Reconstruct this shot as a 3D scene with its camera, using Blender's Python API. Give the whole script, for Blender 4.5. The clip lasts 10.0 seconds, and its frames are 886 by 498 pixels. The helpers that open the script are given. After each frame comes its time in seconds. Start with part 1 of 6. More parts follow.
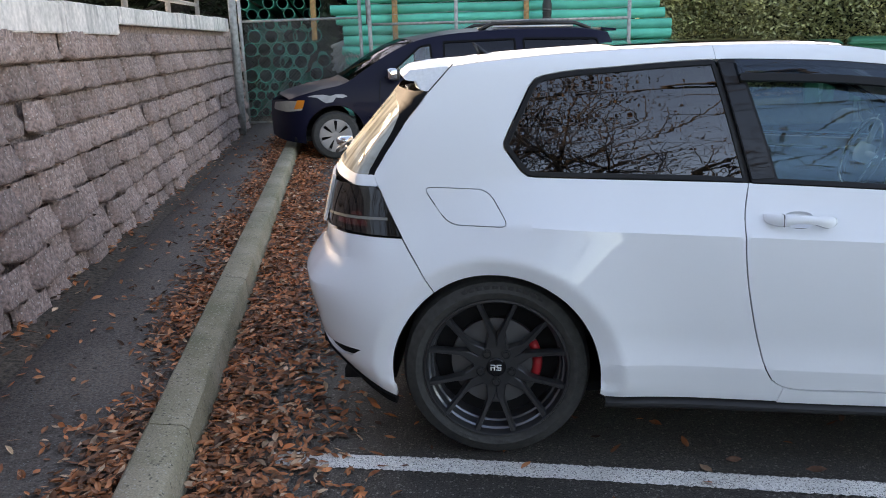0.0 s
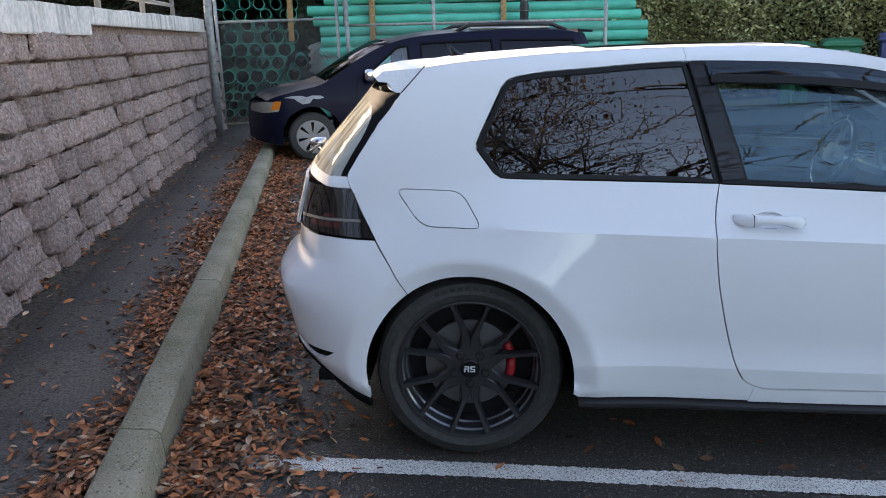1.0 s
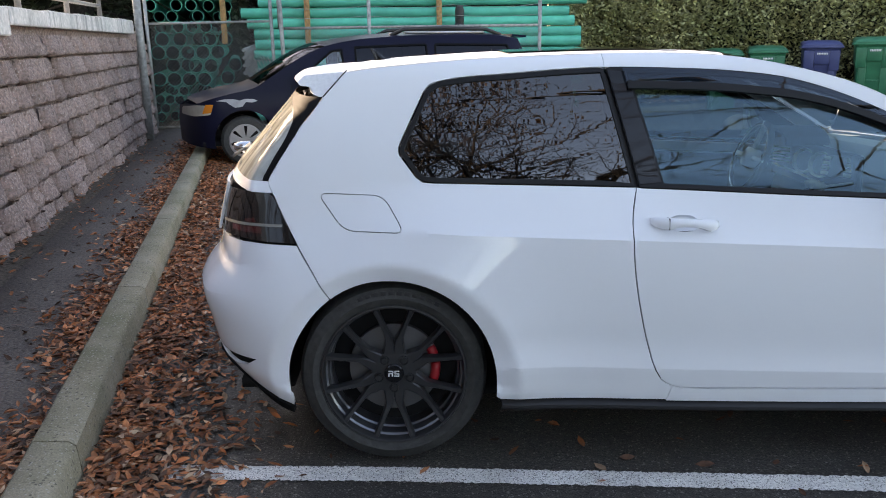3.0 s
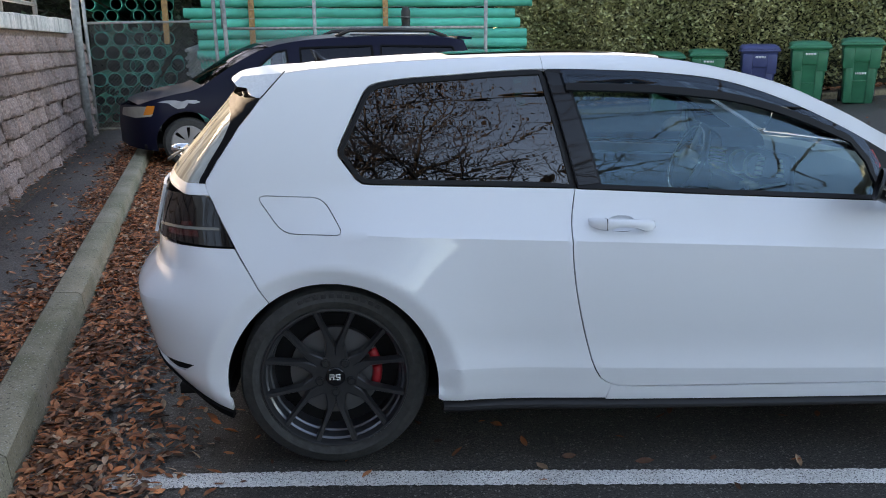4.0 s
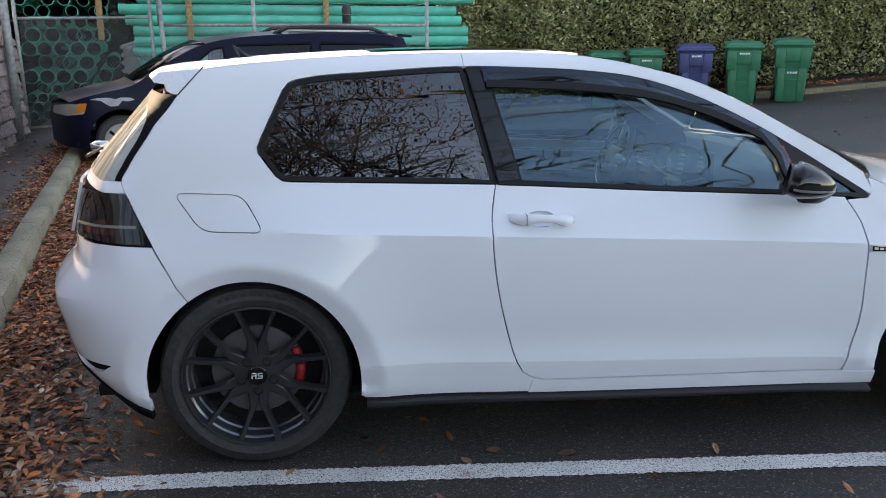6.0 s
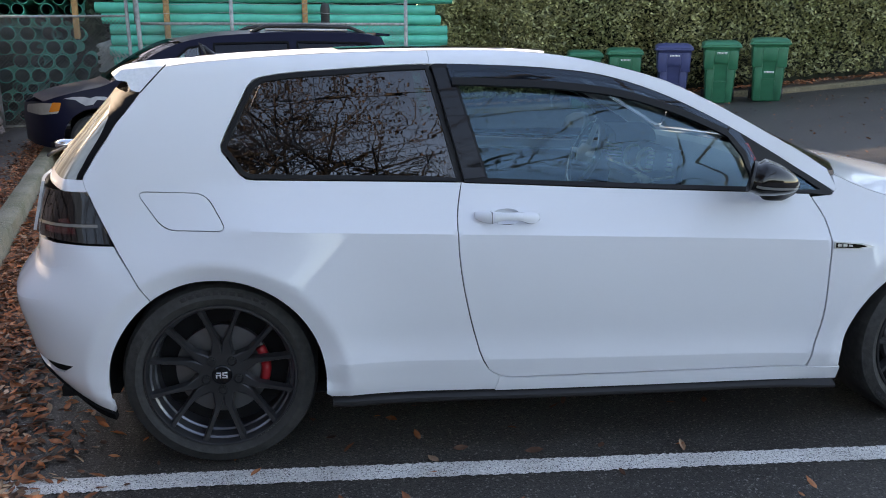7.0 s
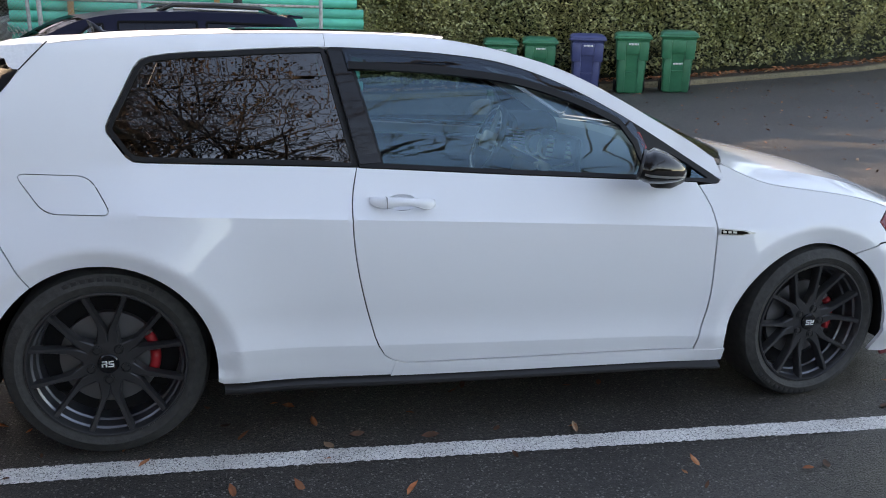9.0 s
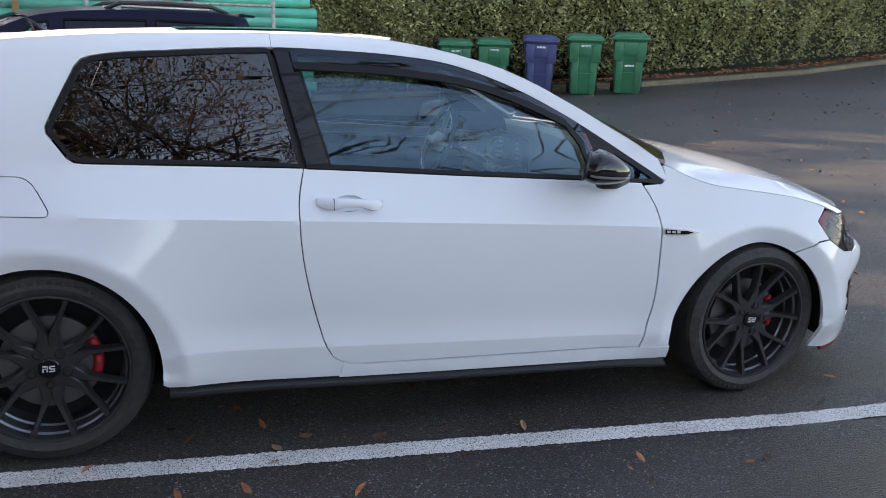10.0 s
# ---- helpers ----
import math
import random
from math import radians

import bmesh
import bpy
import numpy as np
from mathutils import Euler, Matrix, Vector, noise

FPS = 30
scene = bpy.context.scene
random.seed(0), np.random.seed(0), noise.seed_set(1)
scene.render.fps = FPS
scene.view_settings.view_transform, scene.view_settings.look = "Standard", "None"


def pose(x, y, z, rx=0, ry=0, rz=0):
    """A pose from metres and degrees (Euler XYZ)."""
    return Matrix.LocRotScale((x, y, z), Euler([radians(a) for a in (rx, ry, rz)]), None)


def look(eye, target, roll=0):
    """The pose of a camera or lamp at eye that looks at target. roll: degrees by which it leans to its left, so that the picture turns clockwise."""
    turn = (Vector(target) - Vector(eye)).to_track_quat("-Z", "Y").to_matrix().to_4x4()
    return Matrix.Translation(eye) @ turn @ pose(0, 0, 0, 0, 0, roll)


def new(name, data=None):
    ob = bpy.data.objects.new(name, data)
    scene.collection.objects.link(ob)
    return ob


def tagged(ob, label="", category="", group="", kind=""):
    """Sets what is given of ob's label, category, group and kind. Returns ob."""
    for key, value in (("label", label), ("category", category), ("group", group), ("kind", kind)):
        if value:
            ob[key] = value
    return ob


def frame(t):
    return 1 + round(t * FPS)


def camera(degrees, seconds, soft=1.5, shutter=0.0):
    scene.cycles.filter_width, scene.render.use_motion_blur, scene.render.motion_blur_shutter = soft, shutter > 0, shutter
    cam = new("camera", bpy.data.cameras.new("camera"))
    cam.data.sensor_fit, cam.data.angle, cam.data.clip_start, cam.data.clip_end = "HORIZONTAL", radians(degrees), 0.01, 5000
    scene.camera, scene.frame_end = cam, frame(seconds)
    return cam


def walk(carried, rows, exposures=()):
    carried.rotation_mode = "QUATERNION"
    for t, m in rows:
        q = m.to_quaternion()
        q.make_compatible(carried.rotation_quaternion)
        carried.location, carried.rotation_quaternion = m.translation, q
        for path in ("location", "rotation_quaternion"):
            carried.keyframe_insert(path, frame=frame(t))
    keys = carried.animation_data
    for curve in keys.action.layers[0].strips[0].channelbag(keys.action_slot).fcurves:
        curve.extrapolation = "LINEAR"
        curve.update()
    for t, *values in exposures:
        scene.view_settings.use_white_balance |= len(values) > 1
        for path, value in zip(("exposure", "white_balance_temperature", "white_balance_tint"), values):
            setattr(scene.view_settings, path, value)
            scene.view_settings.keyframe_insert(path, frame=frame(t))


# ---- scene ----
cam = camera(55.7, 10.0, soft=1.0)
PATH = [
    (0, (0.04, -2.636, 1.408), (-0.113, -0.703, 0.92), -1.4),
    (0.5, (0.05, -2.634, 1.409), (-0.078, -0.698, 0.922), -1.3),
    (1, (0.062, -2.631, 1.409), (-0.043, -0.694, 0.922), -1.3),
    (1.5, (0.074, -2.63, 1.41), (-0.002, -0.691, 0.925), -1.1),
    (2, (0.087, -2.633, 1.411), (0.04, -0.693, 0.927), -1.0),
    (2.5, (0.105, -2.632, 1.41), (0.089, -0.691, 0.928), -0.9),
    (4, (0.155, -2.628, 1.409), (0.309, -0.692, 0.931), -0.4),
    (4.5, (0.171, -2.625, 1.406), (0.363, -0.693, 0.928), -0.3),
    (5, (0.192, -2.629, 1.405), (0.414, -0.7, 0.924), -0.2),
    (5.5, (0.215, -2.64, 1.406), (0.466, -0.716, 0.924), -0.1),
    (7, (0.303, -2.652, 1.397), (0.617, -0.737, 0.914), -0.0),
    (7.5, (0.327, -2.656, 1.397), (0.663, -0.746, 0.91), 0.2),
    (8, (0.351, -2.661, 1.394), (0.724, -0.759, 0.9), 0.5),
    (8.5, (0.369, -2.663, 1.392), (0.806, -0.777, 0.888), 1.1),
    (9, (0.387, -2.667, 1.395), (0.884, -0.799, 0.883), 1.5),
    (9.5, (0.399, -2.673, 1.396), (0.948, -0.819, 0.884), 1.8),
    (10, (0.414, -2.682, 1.399), (1.01, -0.842, 0.891), 2.0),
]
walk(cam, [(t, look(eye, target, roll)) for t, eye, target, roll in PATH], [(0, 2.58, 8900, 22), (0.5, 2.41, 8400, 20), (1, 2.40, 8200, 21), (2.5, 2.58, 9000, 23), (4, 2.42, 8500, 20), (4.5, 2.46, 8500, 21), (5.5, 2.53, 9000, 22), (7, 2.45, 8400, 22), (8, 2.58, 9100, 22), (9, 2.54, 9000, 23), (10, 2.54, 8900, 24)])

# ---- world and light ----
SUN_ELEV, SUN_FROM = radians(16.5), Vector((-0.62, 0.78))
world = bpy.data.worlds.new("world")
scene.world = world
world.use_nodes = True
wn = world.node_tree
wn.nodes.clear()
sky = wn.nodes.new("ShaderNodeTexSky")
sky.sky_type, sky.sun_disc, sky.sun_elevation = "NISHITA", False, SUN_ELEV
sky.dust_density, sky.ozone_density = 0.4, 1.5
sky.sun_rotation = math.atan2(SUN_FROM.x, SUN_FROM.y)
back = wn.nodes.new("ShaderNodeBackground")
back.inputs["Strength"].default_value = 0.13
wout = wn.nodes.new("ShaderNodeOutputWorld")
wn.links.new(sky.outputs[0], back.inputs[0])
wn.links.new(back.outputs[0], wout.inputs[0])
sun = new("sun", bpy.data.lights.new("sun", "SUN"))
sun.data.energy, sun.data.angle, sun.data.color = 3.0, radians(0.6), (1.0, 0.9, 0.74)
sun.matrix_world = look((SUN_FROM.x * 30, SUN_FROM.y * 30, 30 * SUN_FROM.length * math.tan(SUN_ELEV)), (0, 0, 0))


# ---- materials ----
def material(name, color, rough=0.6, metal=0.0, var=0.12, scale=8.0, bump=0.0, bump_scale=60.0, coat=0.0, spec=0.5,
             color2=None, scale2=1.2, per_object=0.0, per_island=0.0, trans=0.0, coords="Object", specks=None):
    """A surface with colour variation at two scales, relief, and a shift from piece to piece."""
    m = bpy.data.materials.new(name)
    m.use_nodes = True
    nt = m.node_tree
    b = nt.nodes["Principled BSDF"]
    b.inputs["Roughness"].default_value, b.inputs["Metallic"].default_value = rough, metal
    b.inputs["Coat Weight"].default_value = coat
    b.inputs["Coat Roughness"].default_value = 0.03
    b.inputs["Specular IOR Level"].default_value = spec
    b.inputs["Transmission Weight"].default_value = trans
    tc = nt.nodes.new("ShaderNodeTexCoord")

    def tex(sc, detail=6.0):
        n = nt.nodes.new("ShaderNodeTexNoise")
        n.inputs["Scale"].default_value, n.inputs["Detail"].default_value = sc, detail
        nt.links.new(tc.outputs[coords], n.inputs["Vector"])
        return n

    def mix(kind, fac, a, bb):
        n = nt.nodes.new("ShaderNodeMix")
        n.data_type, n.blend_type = "RGBA", kind
        for sock, v in ((n.inputs[0], fac), (n.inputs[6], a), (n.inputs[7], bb)):
            if hasattr(v, "links"):
                nt.links.new(v, sock)
            else:
                sock.default_value = v
        return n.outputs[2]

    c1 = (*color, 1)
    c2 = (*(color2 or [v * 0.55 for v in color]), 1)
    ramp = nt.nodes.new("ShaderNodeMapRange")
    ramp.inputs[1].default_value, ramp.inputs[2].default_value = 0.4, 0.68
    nt.links.new(tex(scale2).outputs["Fac"], ramp.inputs[0])
    out = mix("MIX", ramp.outputs[0], c1, c2)
    if var:
        grain = nt.nodes.new("ShaderNodeMapRange")
        grain.inputs[1].default_value, grain.inputs[2].default_value = 0.3, 0.7
        grain.inputs[3].default_value, grain.inputs[4].default_value = 1 - var * 2, 1 + var * 2
        nt.links.new(tex(scale, 10).outputs["Fac"], grain.inputs[0])
        out = mix("MULTIPLY", 1.0, out, grain.outputs[0])
    if specks:                               # pale chips of stone
        for sc, part_of, col in specks:
            vo = nt.nodes.new("ShaderNodeTexVoronoi")
            vo.inputs["Scale"].default_value = sc
            nt.links.new(tc.outputs[coords], vo.inputs["Vector"])
            pick = nt.nodes.new("ShaderNodeSeparateColor")
            nt.links.new(vo.outputs["Color"], pick.inputs[0])
            small, some, both_ = (nt.nodes.new("ShaderNodeMath") for _ in range(3))
            small.operation, some.operation, both_.operation = "LESS_THAN", "LESS_THAN", "MULTIPLY"
            small.inputs[1].default_value, some.inputs[1].default_value = 0.42, part_of
            nt.links.new(vo.outputs["Distance"], small.inputs[0])
            nt.links.new(pick.outputs[0], some.inputs[0])
            nt.links.new(small.outputs[0], both_.inputs[0])
            nt.links.new(some.outputs[0], both_.inputs[1])
            out = mix("MIX", both_.outputs[0], out, (*col, 1))
    for amount, node, sock in ((per_object, "ShaderNodeObjectInfo", "Random"), (per_island, "ShaderNodeNewGeometry", "Random Per Island")):
        if amount:
            info = nt.nodes.new(node)
            rr = nt.nodes.new("ShaderNodeMapRange")
            rr.inputs[3].default_value, rr.inputs[4].default_value = 1 - amount, 1 + amount
            nt.links.new(info.outputs[sock], rr.inputs[0])
            out = mix("MULTIPLY", 1.0, out, rr.outputs[0])
    nt.links.new(out, b.inputs["Base Color"])
    if bump:
        bn = nt.nodes.new("ShaderNodeBump")
        bn.inputs["Strength"].default_value, bn.inputs["Distance"].default_value = bump, 0.01
        nt.links.new(tex(bump_scale, 8).outputs["Fac"], bn.inputs["Height"])
        nt.links.new(bn.outputs[0], b.inputs["Normal"])
    return m


def plain(name, color, rough=0.4, metal=0.0, coat=0.0, emit=0.0):
    m = bpy.data.materials.new(name)
    m.use_nodes = True
    b = m.node_tree.nodes["Principled BSDF"]
    b.inputs["Base Color"].default_value = (*color, 1)
    b.inputs["Roughness"].default_value, b.inputs["Metallic"].default_value, b.inputs["Coat Weight"].default_value = rough, metal, coat
    if emit:
        b.inputs["Emission Color"].default_value, b.inputs["Emission Strength"].default_value = (*color, 1), emit
    return m


def tinted_glass(name, tint, clear=0.5, rough=0.0, dust_glare=0.0, sheen=(1, 1, 1)):
    """Thin car glass: a tinted see-through sheet with a mirror-like sheen."""
    m = bpy.data.materials.new(name)
    m.use_nodes = True
    nt = m.node_tree
    nt.nodes.clear()
    out = nt.nodes.new("ShaderNodeOutputMaterial")
    tr = nt.nodes.new("ShaderNodeBsdfTransparent")
    tr.inputs[0].default_value = (*tint, 1)
    gl = nt.nodes.new("ShaderNodeBsdfGlossy")
    gl.inputs["Roughness"].default_value = rough
    gl.inputs["Color"].default_value = (*sheen, 1)
    tc, mp, nz, bp = (nt.nodes.new("ShaderNode" + k) for k in ("TexCoord", "Mapping", "TexNoise", "Bump"))
    mp.inputs["Scale"].default_value = (1.5, 1.5, 11.0)
    nz.inputs["Scale"].default_value, nz.inputs["Detail"].default_value = 2.0, 2.0
    bp.inputs["Strength"].default_value, bp.inputs["Distance"].default_value = 0.07, 0.004
    nt.links.new(tc.outputs["Object"], mp.inputs[0])
    nt.links.new(mp.outputs[0], nz.inputs["Vector"])
    nt.links.new(nz.outputs["Fac"], bp.inputs["Height"])
    nt.links.new(bp.outputs[0], gl.inputs["Normal"])
    fr = nt.nodes.new("ShaderNodeFresnel")
    fr.inputs["IOR"].default_value = 1.7
    gain = nt.nodes.new("ShaderNodeMath")
    gain.operation, gain.use_clamp = "MULTIPLY_ADD", True
    gain.inputs[1].default_value, gain.inputs[2].default_value = 1.0, clear
    mx = nt.nodes.new("ShaderNodeMixShader")
    nt.links.new(fr.outputs[0], gain.inputs[0])
    nt.links.new(gain.outputs[0], mx.inputs[0])
    nt.links.new(tr.outputs[0], mx.inputs[1])
    nt.links.new(gl.outputs[0], mx.inputs[2])
    last = mx
    if dust_glare:                                 # road dirt streaked downwards, its warm pale colour also painting the sun's glare
        df, dm, dn, dr, last = (nt.nodes.new("ShaderNode" + k) for k in ("BsdfDiffuse", "Mapping", "TexNoise", "MapRange", "MixShader"))
        df.inputs[0].default_value = (0.80, 0.76, 0.62, 1)
        dm.inputs["Scale"].default_value = (1.0, 6.0, 2.0)
        dn.inputs["Scale"].default_value, dn.inputs["Detail"].default_value = 3.0, 6.0
        dr.inputs[1].default_value, dr.inputs[2].default_value, dr.inputs[3].default_value, dr.inputs[4].default_value = 0.35, 0.65, dust_glare * 0.8, dust_glare * 1.7
        nt.links.new(tc.outputs["Object"], dm.inputs[0])
        nt.links.new(dm.outputs[0], dn.inputs["Vector"])
        nt.links.new(dn.outputs["Fac"], dr.inputs[0])
        nt.links.new(dr.outputs[0], last.inputs[0])
        nt.links.new(mx.outputs[0], last.inputs[1])
        nt.links.new(df.outputs[0], last.inputs[2])
    nt.links.new(last.outputs[0], out.inputs[0])
    return m


M_asphalt = material("asphalt", (0.062, 0.055, 0.049), 0.5, var=0.3, scale=90, bump=0.9, bump_scale=150, color2=(0.034, 0.030, 0.027), scale2=0.9, specks=[(130, 0.22, (0.17, 0.16, 0.15)), (95, 0.05, (0.24, 0.225, 0.21)), (170, 0.28, (0.012, 0.011, 0.010))])
M_path = material("path_asphalt", (0.125, 0.098, 0.082), 0.9, var=0.25, scale=70, bump=0.6, bump_scale=120, color2=(0.085, 0.067, 0.058), scale2=1.6, specks=[(120, 0.15, (0.15, 0.145, 0.14)), (40, 0.02, (0.03, 0.025, 0.02))])
M_concrete = material("kerb_concrete", (0.34, 0.285, 0.205), 0.9, var=0.12, scale=140, bump=0.5, bump_scale=160, color2=(0.19, 0.175, 0.105), scale2=3.0, specks=[(80, 0.12, (0.14, 0.12, 0.09)), (120, 0.15, (0.40, 0.36, 0.30))])
M_block = material("wall_block", (0.30, 0.213, 0.192), 0.95, var=0.3, scale=40, bump=1.0, bump_scale=45, color2=(0.25, 0.172, 0.155), scale2=1.3, per_object=0.2, specks=[(90, 0.25, (0.2, 0.17, 0.16)), (70, 0.15, (0.44, 0.36, 0.335))])
M_cap = material("cap_concrete", (0.80, 0.74, 0.72), 0.9, var=0.10, scale=25, bump=0.3, bump_scale=60, color2=(0.60, 0.58, 0.56), scale2=2.0)
def streaked(m, scale=(1.5, 1.5, 0.22), dark=0.5):
    """Dark runs of rain water down a pale face."""
    nt = m.node_tree
    b = nt.nodes["Principled BSDF"]
    was = b.inputs["Base Color"].links[0].from_socket
    tc, mp, nz, mr, mx = (nt.nodes.new("ShaderNode" + k) for k in ("TexCoord", "Mapping", "TexNoise", "MapRange", "Mix"))
    mp.inputs["Scale"].default_value = scale
    nz.inputs["Scale"].default_value, nz.inputs["Detail"].default_value = 4.0, 5.0
    mr.inputs[1].default_value, mr.inputs[2].default_value, mr.inputs[3].default_value, mr.inputs[4].default_value = 0.52, 0.68, 1.0, dark
    mx.data_type, mx.blend_type = "RGBA", "MULTIPLY"
    mx.inputs[0].default_value = 1.0
    nt.links.new(tc.outputs["Object"], mp.inputs[0])
    nt.links.new(mp.outputs[0], nz.inputs["Vector"])
    nt.links.new(nz.outputs["Fac"], mr.inputs[0])
    nt.links.new(was, mx.inputs[6])
    nt.links.new(mr.outputs[0], mx.inputs[7])
    nt.links.new(mx.outputs[2], b.inputs["Base Color"])
    return m


M_cap = streaked(M_cap)
def damp(m, places, wet_rough=0.30, dark=0.42):
    """Patches of asphalt still wet, with ragged edges: darker and glossy."""
    nt = m.node_tree
    b = nt.nodes["Principled BSDF"]
    was = b.inputs["Base Color"].links[0].from_socket
    tc, nz = nt.nodes.new("ShaderNodeTexCoord"), nt.nodes.new("ShaderNodeTexNoise")
    nz.inputs["Scale"].default_value, nz.inputs["Detail"].default_value = 2.6, 8.0
    nt.links.new(tc.outputs["Object"], nz.inputs["Vector"])
    total = None
    for x, y, rx, ry in places:
        mp, ln, mr = (nt.nodes.new("ShaderNode" + k) for k in ("Mapping", "VectorMath", "MapRange"))
        mp.inputs["Scale"].default_value = (1 / rx, 1 / ry, 0.0)
        mp.inputs["Location"].default_value = (-x / rx, -y / ry, 0.0)
        ln.operation = "LENGTH"
        nt.links.new(tc.outputs["Object"], mp.inputs[0])
        nt.links.new(mp.outputs[0], ln.inputs[0])
        mr.inputs[1].default_value, mr.inputs[2].default_value, mr.inputs[3].default_value, mr.inputs[4].default_value = 0.2, 1.0, 0.75, 0.0
        nt.links.new(ln.outputs["Value"], mr.inputs[0])
        if total is None:
            total = mr.outputs[0]
        else:
            ad = nt.nodes.new("ShaderNodeMath")
            ad.operation = "MAXIMUM"
            nt.links.new(total, ad.inputs[0])
            nt.links.new(mr.outputs[0], ad.inputs[1])
            total = ad.outputs[0]
    ad, edge, mx, rr = (nt.nodes.new("ShaderNode" + k) for k in ("Math", "MapRange", "Mix", "MapRange"))
    ad.operation = "ADD"
    nt.links.new(total, ad.inputs[0])
    nt.links.new(nz.outputs["Fac"], ad.inputs[1])
    edge.inputs[1].default_value, edge.inputs[2].default_value = 0.68, 1.0
    nt.links.new(ad.outputs[0], edge.inputs[0])
    mx.data_type, mx.blend_type = "RGBA", "MULTIPLY"
    mx.inputs[7].default_value = (dark, dark, dark, 1)
    nt.links.new(edge.outputs[0], mx.inputs[0])
    nt.links.new(was, mx.inputs[6])
    nt.links.new(mx.outputs[2], b.inputs["Base Color"])
    rr.inputs[3].default_value, rr.inputs[4].default_value = b.inputs["Roughness"].default_value, wet_rough
    nt.links.new(edge.outputs[0], rr.inputs[0])
    nt.links.new(rr.outputs[0], b.inputs["Roughness"])
    return m


M_asphalt = damp(M_asphalt, ((2.95, -0.75, 1.1, 0.55), (3.6, 0.1, 1.0, 0.4), (4.4, -0.9, 1.2, 0.5)))
M_soil = material("leaf_litter_soil", (0.085, 0.062, 0.045), 0.95, var=0.4, scale=40, bump=1.0, bump_scale=60)
M_line = material("road_paint", (0.80, 0.77, 0.74), 0.75, var=0.12, scale=120, bump=0.6, bump_scale=150, color2=(0.66, 0.63, 0.60), scale2=4, specks=[(230, 0.30, (0.10, 0.095, 0.09)), (150, 0.14, (0.13, 0.12, 0.115))])
M_leaf = material("fallen_leaf", (0.34, 0.10, 0.034), 0.7, var=0.25, scale=20, color2=(0.38, 0.16, 0.075), scale2=26, per_island=0.65)
M_leafpale = material("pale_leaf", (0.46, 0.27, 0.17), 0.7, var=0.25, scale=20, color2=(0.5, 0.34, 0.22), scale2=26, per_island=0.4)
M_leafdark = material("rotten_leaf", (0.095, 0.045, 0.028), 0.85, var=0.3, scale=20, color2=(0.15, 0.065, 0.035), scale2=26, per_island=0.5)
M_white = material("white_car_paint", (0.785, 0.80, 0.835), 0.45, var=0.0, color2=(0.77, 0.785, 0.82), scale2=1.0, coat=1.0, spec=0.1)
M_roof = material("dewy_white_roof", (0.785, 0.80, 0.835), 0.5, var=0.03, scale=90, color2=(0.77, 0.785, 0.82), coat=0.0, spec=0.25, bump=0.1, bump_scale=300)
M_gloss = plain("gloss_black_trim", (0.006, 0.006, 0.007), 0.05)
M_black = plain("black_plastic", (0.018, 0.018, 0.02), 0.5)
M_fin = material("matt_black_fin", (0.008, 0.008, 0.009), 0.7, var=0.0, spec=0.05, color2=(0.008, 0.008, 0.009))
M_trim = material("black_window_trim", (0.012, 0.012, 0.013), 0.42, var=0.0, spec=0.25, color2=(0.012, 0.012, 0.013))
M_lampblack = material("smoked_lamp_black", (0.012, 0.011, 0.011), 0.04, var=0.0, spec=0.5, color2=(0.006, 0.006, 0.006), scale2=5)
M_lampbar = plain("smoked_light_bar", (0.20, 0.19, 0.17), 0.25)
M_oldkerb = material("old_kerb", (0.17, 0.13, 0.075), 0.9, var=0.2, scale=30, bump=0.4, bump_scale=60, color2=(0.09, 0.08, 0.05))
M_dark = plain("dark_cavity", (0.006, 0.006, 0.007), 0.9)
M_rubber = material("tyre_rubber", (0.042, 0.042, 0.041), 0.7, var=0.15, scale=40, bump=0.3, bump_scale=90)
M_rim = plain("satin_black_alloy", (0.040, 0.040, 0.043), 0.30, 0.3)
# paler than the rim alloy: sky light on the barrel, put into its colour
M_barrellit = plain("lit_wheel_barrel", (0.16, 0.165, 0.18), 0.28, 0.7)
M_red = plain("red_caliper_paint", (0.42, 0.018, 0.024), 0.35)
M_steel = plain("brake_steel", (0.19, 0.19, 0.20), 0.4, 0.8)
M_chrome = plain("chrome", (0.75, 0.75, 0.76), 0.08, 1.0)
M_silver = plain("silver_alloy", (0.5, 0.5, 0.5), 0.35, 0.8)
M_grey = plain("grey_interior_trim", (0.80, 0.80, 0.68), 0.55)
# warm pale tone carries the sunlight on the dash's metal trims
M_sunlittrim = plain("sunlit_metal_trim", (0.86, 0.86, 0.66), 0.3, 0.1)
M_cabin = plain("cabin_black", (0.02, 0.02, 0.022), 0.7)
M_glass = tinted_glass("door_glass", (0.58, 0.68, 0.66), 0.045, sheen=(0.52, 0.84, 1.0))
M_visor = tinted_glass("smoked_visor", (0.24, 0.27, 0.30), 0.03, sheen=(0.5, 0.6, 0.7))
M_vandark = tinted_glass("dark_van_glass", (0.04, 0.04, 0.045), 0.0, sheen=(0.32, 0.32, 0.36))
M_vanglass = tinted_glass("clear_van_glass", (0.80, 0.86, 0.84), 0.02)
M_screen = tinted_glass("windscreen_glass", (0.88, 0.92, 0.90), 0.02)
M_privacy = tinted_glass("privacy_glass", (0.10, 0.10, 0.11), 0.055)
M_vanrim = plain("dull_van_alloy", (0.34, 0.33, 0.33), 0.45, 0.5)
M_rearglass = tinted_glass("dusty_glare_rear_glass", (0.10, 0.10, 0.10), 0.08, dust_glare=0.27)
M_lens = tinted_glass("clear_lens", (0.90, 0.91, 0.92), 0.0, sheen=(0.6, 0.6, 0.65))
